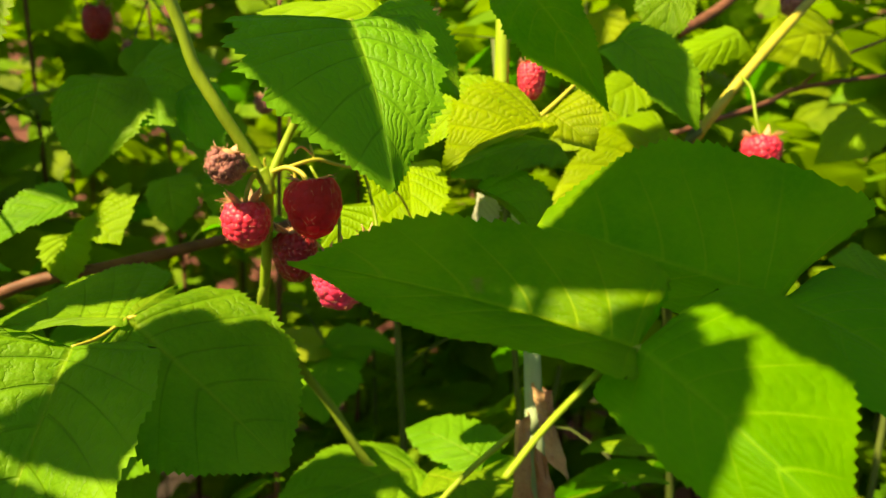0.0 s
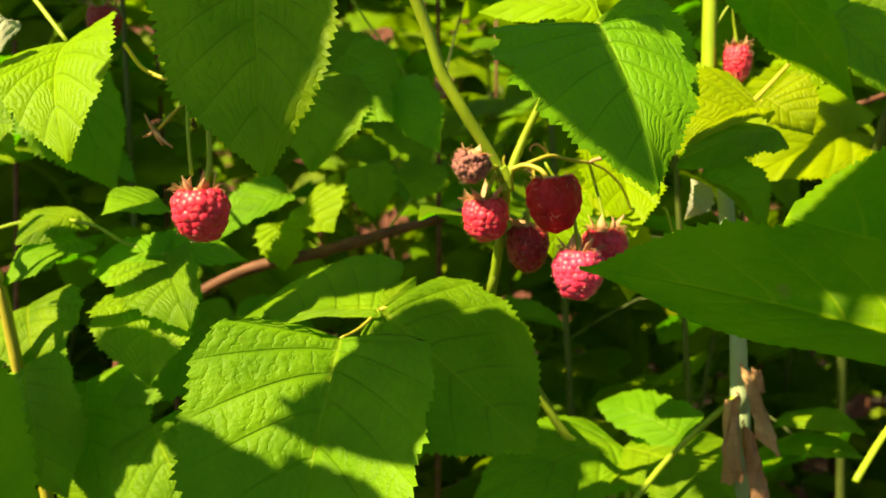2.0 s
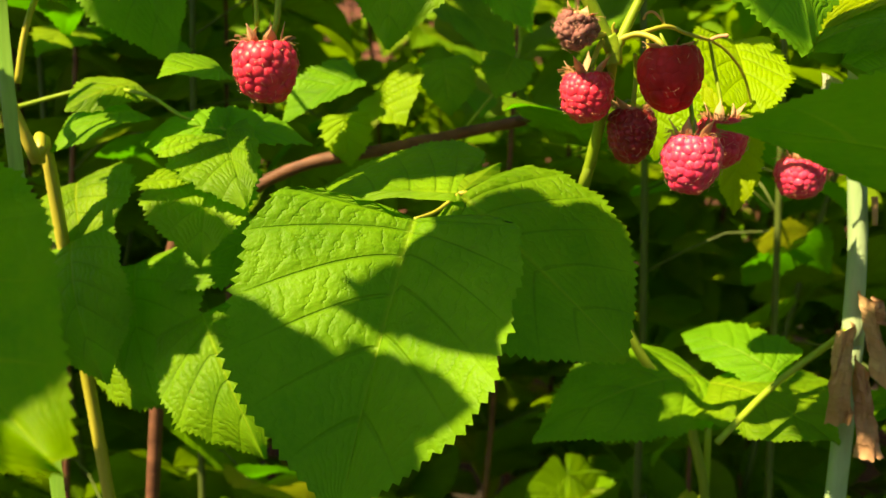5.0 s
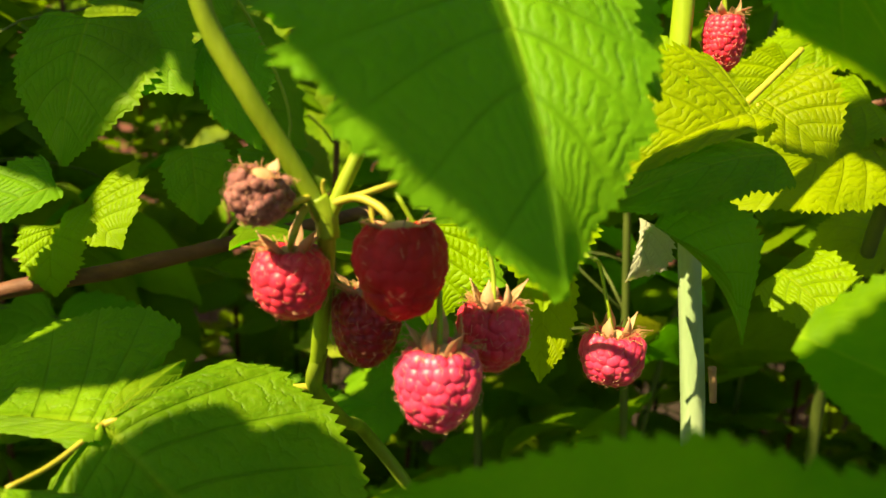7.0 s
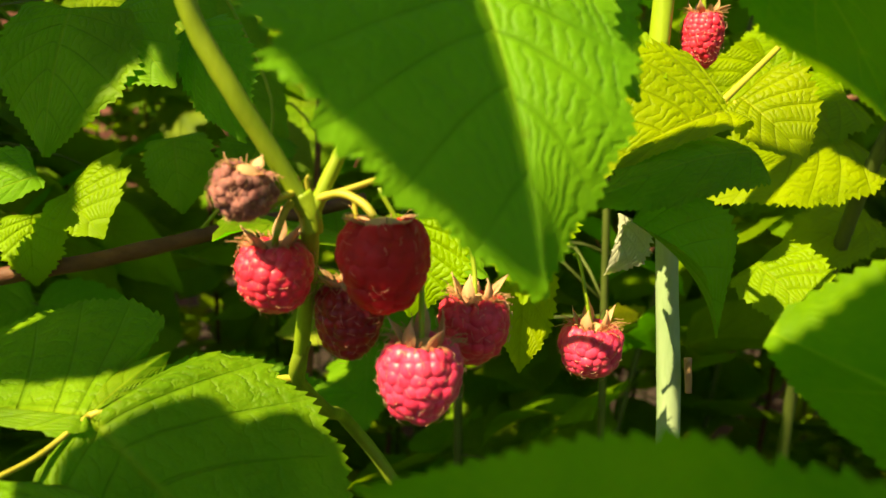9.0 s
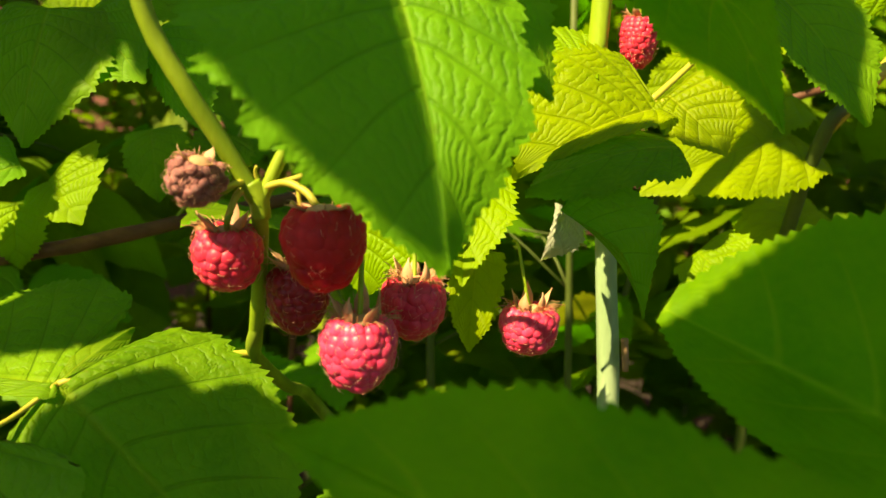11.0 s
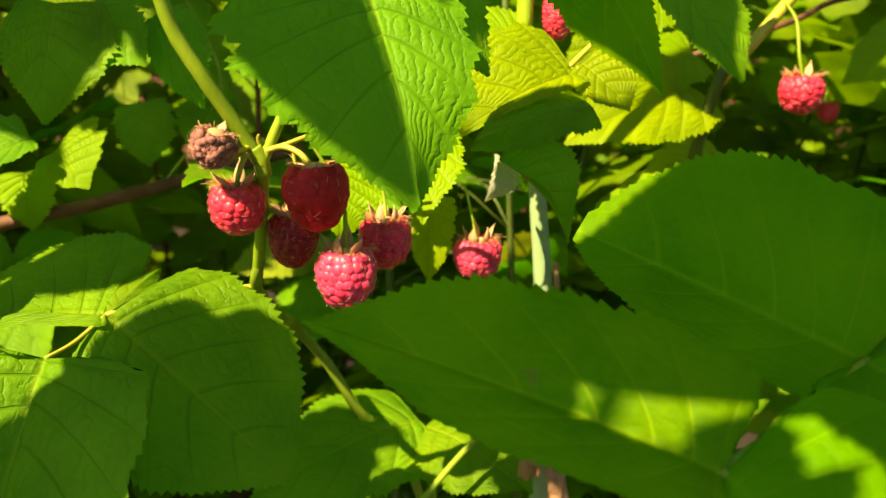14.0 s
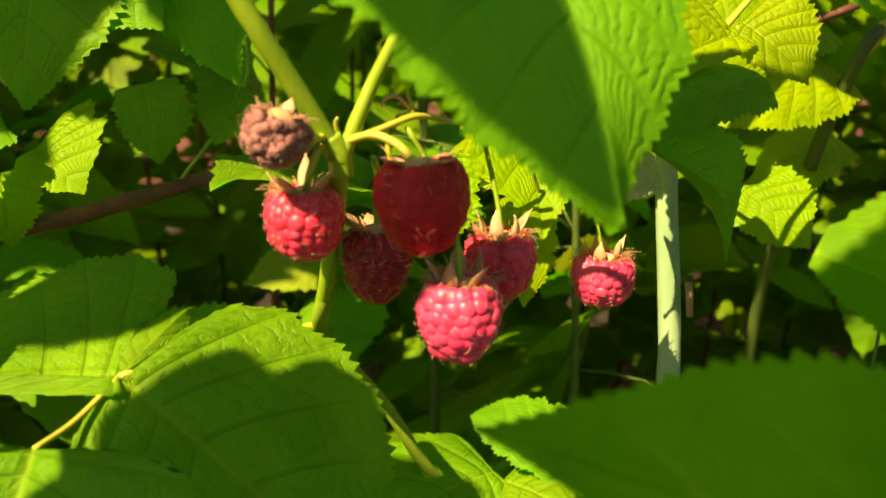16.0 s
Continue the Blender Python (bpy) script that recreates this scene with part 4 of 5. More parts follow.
leaf(cane_left, (-0.1760, 0.2760, 0.9720), (-0.1530, 0.2960, 0.9670), (-0.1709, 0.3020, 0.9746), (-0.1585, 0.2800, 0.9644), droop=0.08, lobe=0.9)
leaf(cane_left, (-0.1760, 0.2760, 0.9720), (-0.2046, 0.2720, 0.9674), (-0.1973, 0.2870, 0.9750), (-0.1885, 0.2620, 0.9615), droop=0.1)
leaf(cane_left, (-0.1784, 0.2720, 0.9589), (-0.1711, 0.2450, 0.9320), (-0.1595, 0.2620, 0.9501), (-0.1937, 0.2550, 0.9472), droop=0.1)
leaf(cane_left, (-0.2140, 0.2850, 0.9775), (-0.2329, 0.2650, 0.9636), (-0.2288, 0.2900, 0.9770), (-0.2142, 0.2600, 0.9646), droop=0.1)
leaf(cane_left, (-0.2172, 0.2950, 0.9862), (-0.2334, 0.2750, 0.9766), (-0.2320, 0.3000, 0.9881), (-0.2223, 0.2800, 0.9750), droop=0.1)
leaf(cane_left, (-0.1756, 0.2750, 0.9911), (-0.1921, 0.2620, 0.9882), (-0.1903, 0.2850, 0.9945), (-0.1793, 0.2600, 0.9857), droop=0.1)
leaf(cane_left, (-0.2406, 0.2900, 0.9507), (-0.2246, 0.2700, 0.9265), (-0.2114, 0.2800, 0.9455), (-0.2486, 0.2800, 0.9406), droop=0.1)
leaf(cane_left, (-0.2132, 0.2800, 0.9239), (-0.1958, 0.2600, 0.8804), (-0.1818, 0.2700, 0.9108), (-0.2201, 0.2700, 0.9009), droop=0.1)
leaf(cane_left, (-0.2307, 0.2700, 0.9327), (-0.2080, 0.2500, 0.8905), (-0.2014, 0.2600, 0.9176), (-0.2393, 0.2600, 0.9081), droop=0.1)
leaf(cane_left, (-0.1822, 0.2670, 0.9113), (-0.1545, 0.2500, 0.8699), (-0.1562, 0.2620, 0.8946), (-0.1898, 0.2550, 0.8871), droop=0.08)
leaf(cane_left, (-0.1673, 0.2850, 0.9358), (-0.1955, 0.2650, 0.9200), (-0.1856, 0.2850, 0.9348), (-0.1720, 0.2650, 0.9171), droop=0.08)
leaf(cane_left, (-0.2396, 0.3000, 0.8954), (-0.1882, 0.2800, 0.8759), (-0.2075, 0.2900, 0.9007), (-0.2242, 0.2900, 0.8687), droop=0.08)
leaf(cane_left, (-0.2762, 0.2100, 1.0338), (-0.2402, 0.2000, 1.0022), (-0.2449, 0.2100, 1.0273), (-0.2638, 0.2000, 1.0094), droop=0.1)
leaf(cane_left, (-0.2784, 0.2000, 1.0365), (-0.3044, 0.1800, 1.0124), (-0.3026, 0.2000, 1.0371), (-0.2699, 0.1800, 1.0086), droop=0.1)
leaf(cane_left, (-0.2801, 0.2150, 1.0364), (-0.2945, 0.2100, 1.0017), (-0.2757, 0.2100, 1.0219), (-0.3009, 0.2100, 1.0181), droop=0.1)
leaf(cane_left, (-0.2060, 0.2400, 1.0520), (-0.2380, 0.2200, 1.0050), (-0.2160, 0.2350, 1.0290), (-0.2400, 0.2250, 1.0260), droop=0.15, pale=1, fat=0.8)
leaf(cane_left, (-0.2448, 0.2600, 1.0298), (-0.2127, 0.2500, 1.0082), (-0.2173, 0.2600, 1.0239), (-0.2346, 0.2500, 1.0114), droop=0.08)

cane_nearleft = thing("raspberry_cane", (-0.20, 0.16, 0.0), "raspberry shoot with large glossy leaves coloured as in shade", "raspberry cane", "raspberry canes")
stem(cane_nearleft, "stem", [(-0.2096, 0.1550, 0.9678), (-0.2232, 0.1600, 0.9598), (-0.2380, 0.1650, 0.9440), (-0.1950, 0.1650, 0.7500), (-0.2000, 0.1600, -0.0200)], 0.0012, 0.0026, STEM)
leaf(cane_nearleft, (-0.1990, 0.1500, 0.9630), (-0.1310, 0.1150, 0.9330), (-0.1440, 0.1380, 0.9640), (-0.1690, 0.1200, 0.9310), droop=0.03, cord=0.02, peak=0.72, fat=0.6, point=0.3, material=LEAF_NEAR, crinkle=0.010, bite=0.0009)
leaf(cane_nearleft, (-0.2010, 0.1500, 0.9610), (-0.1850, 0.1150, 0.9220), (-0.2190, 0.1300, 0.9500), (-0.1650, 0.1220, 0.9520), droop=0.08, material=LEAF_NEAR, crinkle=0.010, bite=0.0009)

# ---- old brown cane and the leaves behind the fruit ----
cane_back = thing("raspberry_cane", (-0.32, 0.33, 0.0), "old brown leaning raspberry cane with scattered leaves", "raspberry cane", "raspberry canes")
stem(cane_back, "stem", [(-0.0597, 0.3850, 0.9799), (-0.0840, 0.3700, 0.9748), (-0.1100, 0.3580, 0.9690), (-0.1396, 0.3450, 0.9621), (-0.1690, 0.3380, 0.9561), (-0.1954, 0.3350, 0.9428), (-0.2259, 0.3300, 0.9171), (-0.2500, 0.3300, 0.7000), (-0.3200, 0.3300, -0.0200)], 0.0022, 0.0030, BARK, knobbly=0.10)
stem(cane_back, "twig", [(-0.1100, 0.3580, 0.9690), (-0.0886, 0.3700, 1.0025), (-0.0981, 0.3700, 1.0347), (-0.1176, 0.3700, 1.0643), (-0.1322, 0.3700, 1.0864)], 0.0006, 0.0005, STEM)
leaf(cane_back, (-0.1265, 0.3150, 1.0359), (-0.1278, 0.3000, 0.9996), (-0.1077, 0.3080, 1.0183), (-0.1399, 0.3080, 1.0190), droop=0.08)
leaf(cane_back, (-0.1160, 0.3170, 1.0358), (-0.0964, 0.3050, 1.0176), (-0.0964, 0.3120, 1.0317), (-0.1163, 0.3080, 1.0196), droop=0.06)
leaf(cane_back, (-0.0981, 0.3200, 1.0323), (-0.0790, 0.3000, 1.0059), (-0.0761, 0.3100, 1.0208), (-0.0968, 0.3120, 1.0182), droop=0.06)
leaf(cane_back, (-0.1433, 0.3420, 0.9838), (-0.1280, 0.3320, 0.9725), (-0.1205, 0.3380, 0.9879), (-0.1452, 0.3350, 0.9773), material=LEAF_SUN, droop=0.05, lobe=1.5, count=4.0)
leaf(cane_back, (-0.1462, 0.3320, 0.9900), (-0.1736, 0.3200, 0.9722), (-0.1661, 0.3350, 0.9896), (-0.1569, 0.3220, 0.9766), droop=0.1)
leaf(cane_back, (-0.1555, 0.3450, 0.9760), (-0.1518, 0.3370, 0.9558), (-0.1424, 0.3400, 0.9681), (-0.1634, 0.3400, 0.9668), material=LEAF_SUN, droop=0.04)
leaf(cane_back, (-0.0896, 0.3600, 0.9997), (-0.0956, 0.3500, 0.9834), (-0.0829, 0.3550, 0.9907), (-0.1017, 0.3550, 0.9945), droop=0.05)
leaf(cane_back, (-0.1208, 0.3700, 0.9991), (-0.1148, 0.3600, 0.9758), (-0.1058, 0.3650, 0.9879), (-0.1277, 0.3650, 0.9881), droop=0.05)
leaf(cane_back, (-0.1257, 0.3600, 1.0490), (-0.0993, 0.3500, 1.0356), (-0.1107, 0.3600, 1.0533), (-0.1139, 0.3500, 1.0337), droop=0.05)

cane_low = thing("raspberry_cane", (0.02, 0.37, 0.0), "low raspberry shoot with broad leaves in the shade", "raspberry cane", "raspberry canes")
stem(cane_low, "stem", [(-0.0087, 0.3440, 0.8755), (-0.0055, 0.3520, 0.8560), (0.0000, 0.3600, 0.7600), (0.0200, 0.3700, -0.0200)], 0.0009, 0.0020, STEM)
leaf(cane_low, (0.0169, 0.3350, 0.8831), (-0.0158, 0.3620, 0.8891), (0.0039, 0.3700, 0.8926), (-0.0031, 0.3420, 0.8790), droop=0.1, fat=0.5, point=0.1, lobe=0.9)
leaf(cane_low, (-0.0098, 0.3450, 0.8769), (-0.0728, 0.3000, 0.8628), (-0.0407, 0.3520, 0.8796), (-0.0224, 0.3100, 0.8607), droop=0.1)
leaf(cane_low, (-0.0072, 0.3420, 0.8751), (0.0308, 0.3000, 0.8705), (0.0315, 0.3450, 0.8780), (-0.0016, 0.3050, 0.8631), droop=0.1)
leaf(cane_low, (0.0645, 0.3700, 0.8775), (0.0964, 0.3500, 0.8799), (0.0861, 0.3800, 0.8787), (0.0788, 0.3550, 0.8761), droop=0.1)
leaf(cane_low, (0.0650, 0.3700, 0.8646), (0.0970, 0.3500, 0.8690), (0.0867, 0.3800, 0.8655), (0.0794, 0.3550, 0.8637), droop=0.1)
leaf(cane_low, (-0.1598, 0.4000, 0.8736), (-0.0597, 0.3800, 0.9105), (-0.1003, 0.4000, 0.9161), (-0.0854, 0.3700, 0.8802), droop=0.1)


# ---- grass ----
def grass_blade(line, width, label):
    ob = thing("grass_blade", line[-1], label, "grass blade", "grass blades")
    pts_ = curve_points(line, 6)
    v, f = [], []
    for i, p in enumerate(pts_):
        s = i / (len(pts_) - 1)
        w = width * (0.75 + 0.25 * min(1.0, s * 4))
        d = np.array((0.93, -0.36, 0.0))
        n = np.array((0.36, 0.93, 0.0))
        for k, lift in ((-1, 0.45), (-0.5, 0.16), (0, 0), (0.5, 0.16), (1, 0.45)):
            v.append(p + d * w * k * 0.5 + n * w * lift * 0.5)
    m = len(pts_)
    for i in range(m - 1):
        for k in range(4):
            f.append((i * 5 + k, i * 5 + k + 1, i * 5 + 6 + k, i * 5 + 5 + k))
    part("blade", mesh_of("blade", v, f), GRASS, ob)


grass_blade([(-0.2925, 0.2000, 1.0154), (-0.2936, 0.2000, 0.9792), (-0.2929, 0.2000, 0.9375), (-0.2300, 0.2100, 0.6000), (-0.2300, 0.2200, -0.0100)], 0.0105, "broad green grass blade standing among the canes")
grass_blade([(-0.2240, 0.2400, 1.0340), (-0.2270, 0.2400, 1.0130), (-0.2320, 0.2430, 0.9750), (-0.2150, 0.2450, 0.6000), (-0.2150, 0.2500, -0.0100)], 0.0080, "green grass blade beside the slender cane")
grass_blade([(-0.2460, 0.2400, 1.0489), (-0.2363, 0.2400, 1.0110), (-0.2317, 0.2450, 0.9696), (-0.2200, 0.2500, 0.6000), (-0.2200, 0.2550, -0.0100)], 0.0028, "narrow grass blade beside the slender cane")

# ---- unseen cane added overhead, each leaf placed to cast a shadow ----
shade_cane = thing("raspberry_cane", (-0.42, -0.35, 0.0), "unseen raspberry cane added overhead to cast leaf shadows", "raspberry cane", "raspberry canes")
stem(shade_cane, "stem", [(-0.42, -0.35, -0.02), (-0.40, -0.30, 0.7), (-0.33, -0.20, 1.20), (-0.20, -0.05, 1.33), (-0.05, 0.05, 1.32), (0.08, 0.12, 1.22)], 0.0035, 0.0012, STEM)
leaf(shade_cane, (-0.1448, 0.1229, 1.2397), (-0.1253, 0.0999, 1.1883), (-0.1690, 0.1029, 1.2246), (-0.1349, 0.1219, 1.2189), peak=0.5, droop=0.04, fat=0.8, point=0.46)
leaf(shade_cane, (-0.1380, 0.1399, 1.2437), (-0.1126, 0.1329, 1.2142), (-0.1152, 0.1399, 1.2304), (-0.1285, 0.1369, 1.2239), droop=0.04, fat=0.8, point=0.46)
leaf(shade_cane, (-0.0663, 0.0407, 1.1789), (-0.1592, 0.0637, 1.1839), (-0.1180, 0.0640, 1.2150), (-0.1034, 0.0507, 1.1782), droop=0.04, fat=0.8, point=0.46)
leaf(shade_cane, (-0.1083, 0.0427, 1.1714), (-0.1611, 0.0627, 1.1745), (-0.1315, 0.0557, 1.1818), (-0.1298, 0.0477, 1.1647), droop=0.04, fat=0.8, point=0.46)
leaf(shade_cane, (-0.0850, 0.0377, 1.1800), (-0.0765, 0.0327, 1.1537), (-0.0716, 0.0357, 1.1679), (-0.0880, 0.0357, 1.1637), droop=0.04, fat=0.8, point=0.46)
leaf(shade_cane, (-0.0742, 0.0327, 1.1576), (-0.1476, 0.0577, 1.1737), (-0.1037, 0.0457, 1.1705), (-0.1166, 0.0417, 1.1594), droop=0.04, fat=0.8, point=0.46)
leaf(shade_cane, (-0.0729, 0.0327, 1.1715), (-0.0789, 0.0177, 1.1286), (-0.0666, 0.0277, 1.1515), (-0.0862, 0.0277, 1.1526), droop=0.04, fat=0.8, point=0.46)
leaf(shade_cane, (-0.1150, 0.0650, 1.1780), (-0.1850, 0.0780, 1.1800), (-0.1500, 0.0740, 1.1950), (-0.1500, 0.0660, 1.1600), droop=0.04, fat=0.7)
leaf(shade_cane, (-0.2250, 0.1700, 1.1520), (-0.1680, 0.1820, 1.1290), (-0.1900, 0.1780, 1.1600), (-0.2080, 0.1740, 1.1200), droop=0.04, fat=0.6)
leaf(shade_cane, (-0.0870, 0.0300, 1.1500), (-0.0520, 0.0430, 1.1580), (-0.0700, 0.0380, 1.1590), (-0.0690, 0.0340, 1.1490), droop=0.04, fat=0.8)
leaf(shade_cane, (-0.0149, 0.0799, 1.1657), (-0.0945, 0.1110, 1.1780), (-0.0495, 0.1049, 1.2156), (-0.0728, 0.0799, 1.1546), peak=0.8, droop=0.04, fat=0.62, point=0.46)
leaf(shade_cane, (-0.0430, 0.0749, 1.1686), (0.0025, 0.0349, 1.1367), (0.0083, 0.0749, 1.1613), (-0.0530, 0.0549, 1.1466), droop=0.04, fat=0.8, point=0.46)
leaf(shade_cane, (-0.0088, 0.0799, 1.1679), (0.0500, 0.0699, 1.1318), (0.0376, 0.0899, 1.1587), (-0.0028, 0.0699, 1.1363), droop=0.04, fat=0.8, point=0.46)
leaf(shade_cane, (-0.0973, 0.1519, 1.2557), (-0.0651, 0.1319, 1.2066), (-0.0599, 0.1399, 1.2292), (-0.0990, 0.1449, 1.2270), droop=0.04, fat=0.8, point=0.46)
leaf(shade_cane, (-0.2234, 0.0759, 1.2489), (-0.2198, 0.0619, 1.1930), (-0.2486, 0.0649, 1.2313), (-0.2007, 0.0699, 1.2299), peak=0.6, droop=0.04, fat=0.8, point=0.46)
leaf(shade_cane, (-0.2046, 0.1119, 1.1490), (-0.1874, 0.0849, 1.1119), (-0.1720, 0.0899, 1.1358), (-0.2173, 0.0929, 1.1273), peak=0.55, droop=0.04, fat=0.8, point=0.46)
leaf(shade_cane, (-0.1936, 0.0969, 1.1375), (-0.2344, 0.0949, 1.1276), (-0.2179, 0.1019, 1.1448), (-0.2120, 0.0899, 1.1217), peak=0.5, droop=0.04, fat=0.8, point=0.46)
leaf(shade_cane, (-0.2228, 0.0799, 1.1064), (-0.2575, 0.0899, 1.1191), (-0.2448, 0.0819, 1.1074), (-0.2334, 0.0889, 1.1173), droop=0.04, fat=0.8, point=0.46)
leaf(shade_cane, (-0.2259, 0.1019, 1.1288), (-0.1831, 0.0819, 1.1133), (-0.1891, 0.0949, 1.1342), (-0.2045, 0.0899, 1.1177), peak=0.7, droop=0.04, fat=0.8, point=0.46)
leaf(shade_cane, (-0.2290, 0.0899, 1.1178), (-0.1886, 0.0779, 1.1037), (-0.2013, 0.0849, 1.1137), (-0.2157, 0.0799, 1.1003), droop=0.04, fat=0.8, point=0.46)
leaf(shade_cane, (-0.2607, 0.0949, 1.1168), (-0.2039, 0.0799, 1.1046), (-0.2290, 0.0899, 1.1166), (-0.2335, 0.0799, 1.1009), droop=0.04, fat=0.8, point=0.46)
leaf(shade_cane, (-0.1996, 0.1649, 1.1629), (-0.2452, 0.1519, 1.1509), (-0.2279, 0.1749, 1.1635), (-0.2165, 0.1449, 1.1479), droop=0.04, fat=0.8, point=0.46)
leaf(shade_cane, (-0.2004, 0.1379, 1.1433), (-0.1637, 0.1219, 1.0968), (-0.1691, 0.1399, 1.1326), (-0.1856, 0.1139, 1.1094), peak=0.6, droop=0.04, fat=0.8, point=0.46)
leaf(shade_cane, (-0.1847, 0.1399, 1.1457), (-0.1574, 0.1299, 1.1140), (-0.1561, 0.1399, 1.1365), (-0.1820, 0.1249, 1.1261), droop=0.04, fat=0.8, point=0.46)
leaf(shade_cane, (-0.1561, 0.1349, 1.1946), (-0.1330, 0.1359, 1.1600), (-0.1300, 0.1359, 1.1866), (-0.1600, 0.1359, 1.1708), peak=0.75, droop=0.04, fat=0.8, point=0.46)
leaf(shade_cane, (-0.3080, 0.1380, 1.1420), (-0.2690, 0.1400, 1.1260), (-0.2850, 0.1420, 1.1440), (-0.2930, 0.1360, 1.1210), droop=0.04, fat=0.7)
leaf(shade_cane, (0.0100, 0.1800, 1.1700), (0.0800, 0.1850, 1.1400), (0.0500, 0.1800, 1.1850), (0.0380, 0.1800, 1.1250), droop=0.04, fat=0.7)
leaf(shade_cane, (0.0343, 0.1459, 1.2305), (0.0279, 0.1459, 1.1924), (0.0470, 0.1459, 1.2145), (0.0200, 0.1459, 1.2164), droop=0.04, fat=0.8, point=0.46)
leaf(shade_cane, (0.0350, 0.1459, 1.1688), (0.0344, 0.1459, 1.1255), (0.0500, 0.1459, 1.1521), (0.0225, 0.1459, 1.1482), droop=0.04, fat=0.8, point=0.46)
leaf(shade_cane, (-0.2412, 0.2518, 1.2652), (-0.3380, 0.2518, 1.1372), (-0.3355, 0.2518, 1.2382), (-0.2252, 0.2518, 1.1631), droop=0.04, fat=0.8, point=0.46)
leaf(shade_cane, (-0.2261, 0.2518, 1.2592), (-0.1641, 0.2518, 1.1464), (-0.1432, 0.2518, 1.2299), (-0.2533, 0.2518, 1.1817), droop=0.04, fat=0.8, point=0.46)
leaf(shade_cane, (-0.3284, 0.3578, 1.3205), (-0.1873, 0.3578, 1.2398), (-0.2284, 0.3578, 1.3297), (-0.3080, 0.3578, 1.2099), droop=0.04, fat=0.8, point=0.46)
leaf(shade_cane, (-0.2906, 0.2518, 1.2675), (-0.1796, 0.2518, 1.2179), (-0.2274, 0.2518, 1.2738), (-0.2540, 0.2518, 1.2075), droop=0.04, fat=0.8, point=0.46)
leaf(shade_cane, (-0.3915, 0.3578, 1.2942), (-0.5417, 0.3578, 1.2011), (-0.4914, 0.3578, 1.3013), (-0.4421, 0.3578, 1.1867), droop=0.04, fat=0.8, point=0.46)
leaf(shade_cane, (-0.2573, 0.2350, 1.2586), (-0.1540, 0.2350, 1.1885), (-0.1774, 0.2350, 1.2586), (-0.2466, 0.2350, 1.1885), droop=0.04, fat=0.8, point=0.46)
leaf(shade_cane, (-0.2616, 0.3298, 1.3077), (-0.3379, 0.3298, 1.2006), (-0.3555, 0.3298, 1.2698), (-0.2393, 0.3298, 1.2315), droop=0.04, fat=0.8, point=0.46)
leaf(shade_cane, (-0.0809, 0.2650, 1.2229), (-0.1823, 0.2650, 1.2041), (-0.1272, 0.2650, 1.2416), (-0.1420, 0.2650, 1.1820), droop=0.04, fat=0.8, point=0.46)
leaf(shade_cane, (-0.0756, 0.1760, 1.1985), (-0.1144, 0.1579, 1.1885), (-0.0930, 0.1770, 1.2005), (-0.0962, 0.1559, 1.1830), droop=0.04, fat=0.8, point=0.46)
leaf(shade_cane, (-0.2413, 0.2079, 1.2331), (-0.2419, 0.1899, 1.1896), (-0.2200, 0.1979, 1.2133), (-0.2640, 0.1979, 1.2139), droop=0.04, fat=0.8, point=0.46)
leaf(shade_cane, (-0.2131, 0.2099, 1.2282), (-0.1942, 0.1899, 1.1962), (-0.1902, 0.1999, 1.2145), (-0.2125, 0.1999, 1.2109), droop=0.04, fat=0.8, point=0.46)
leaf(shade_cane, (-0.2746, 0.0399, 1.1739), (-0.2606, 0.0049, 1.1082), (-0.2387, 0.0249, 1.1453), (-0.2899, 0.0149, 1.1378), peak=0.7, droop=0.04, fat=0.8, point=0.46)
leaf(shade_cane, (-0.3565, 0.0399, 1.1744), (-0.3251, 0.0049, 1.0930), (-0.3804, 0.0199, 1.1352), (-0.2994, 0.0149, 1.1370), peak=0.7, droop=0.04, fat=0.8, point=0.46)
leaf(shade_cane, (-0.2889, 0.0199, 1.1366), (-0.3229, 0.0099, 1.1094), (-0.3137, 0.0149, 1.1298), (-0.2979, 0.0099, 1.1126), droop=0.04, fat=0.8, point=0.46)
leaf(shade_cane, (-0.3450, 0.0399, 1.1715), (-0.2584, 0.0349, 1.1634), (-0.3057, 0.0449, 1.1818), (-0.2926, 0.0299, 1.1557), peak=0.7, droop=0.04, fat=0.8, point=0.46)
leaf(shade_cane, (-0.0449, 0.2619, 1.2541), (-0.0069, 0.2499, 1.2132), (-0.0071, 0.2599, 1.2417), (-0.0383, 0.2499, 1.2274), droop=0.04, fat=0.8, point=0.46)
leaf(shade_cane, (-0.0510, 0.2119, 1.2464), (-0.0214, 0.1979, 1.2083), (-0.0225, 0.2099, 1.2344), (-0.0473, 0.1999, 1.2230), droop=0.04, fat=0.8, point=0.46)

# ---- the bush behind ----
fill_shapes = []
for k in range(8):
    r = np.random.RandomState(100 + k)
    w1, w2 = r.uniform(0.30, 0.38, 2)
    fold = r.uniform(-0.05, 0.14)
    fill_shapes.append(blade((0, 0, 0), (0, 1, 0), (-w1, 0.4, fold), (w2, 0.4, fold), droop=r.uniform(0.03, 0.14), teeth=12, columns=3, seed=200 + k, crinkle=0.014, tooth=0.11))
low_shapes = []
for k in range(8):
    r = np.random.RandomState(150 + k)
    w1, w2 = r.uniform(0.30, 0.38, 2)
    fold = r.uniform(-0.05, 0.14)
    v, f, uv = blade((0, 0, 0), (0, 1, 0), (-w1, 0.4, fold), (w2, 0.4, fold), droop=r.uniform(0.03, 0.14), teeth=7, columns=2, seed=250 + k, crinkle=0.014, tooth=0.14)
    low_shapes.append((np.array(v), np.concatenate([np.array(q) for q in f]), np.array([len(q) for q in f]), np.array(uv)))
fill_meshes = []
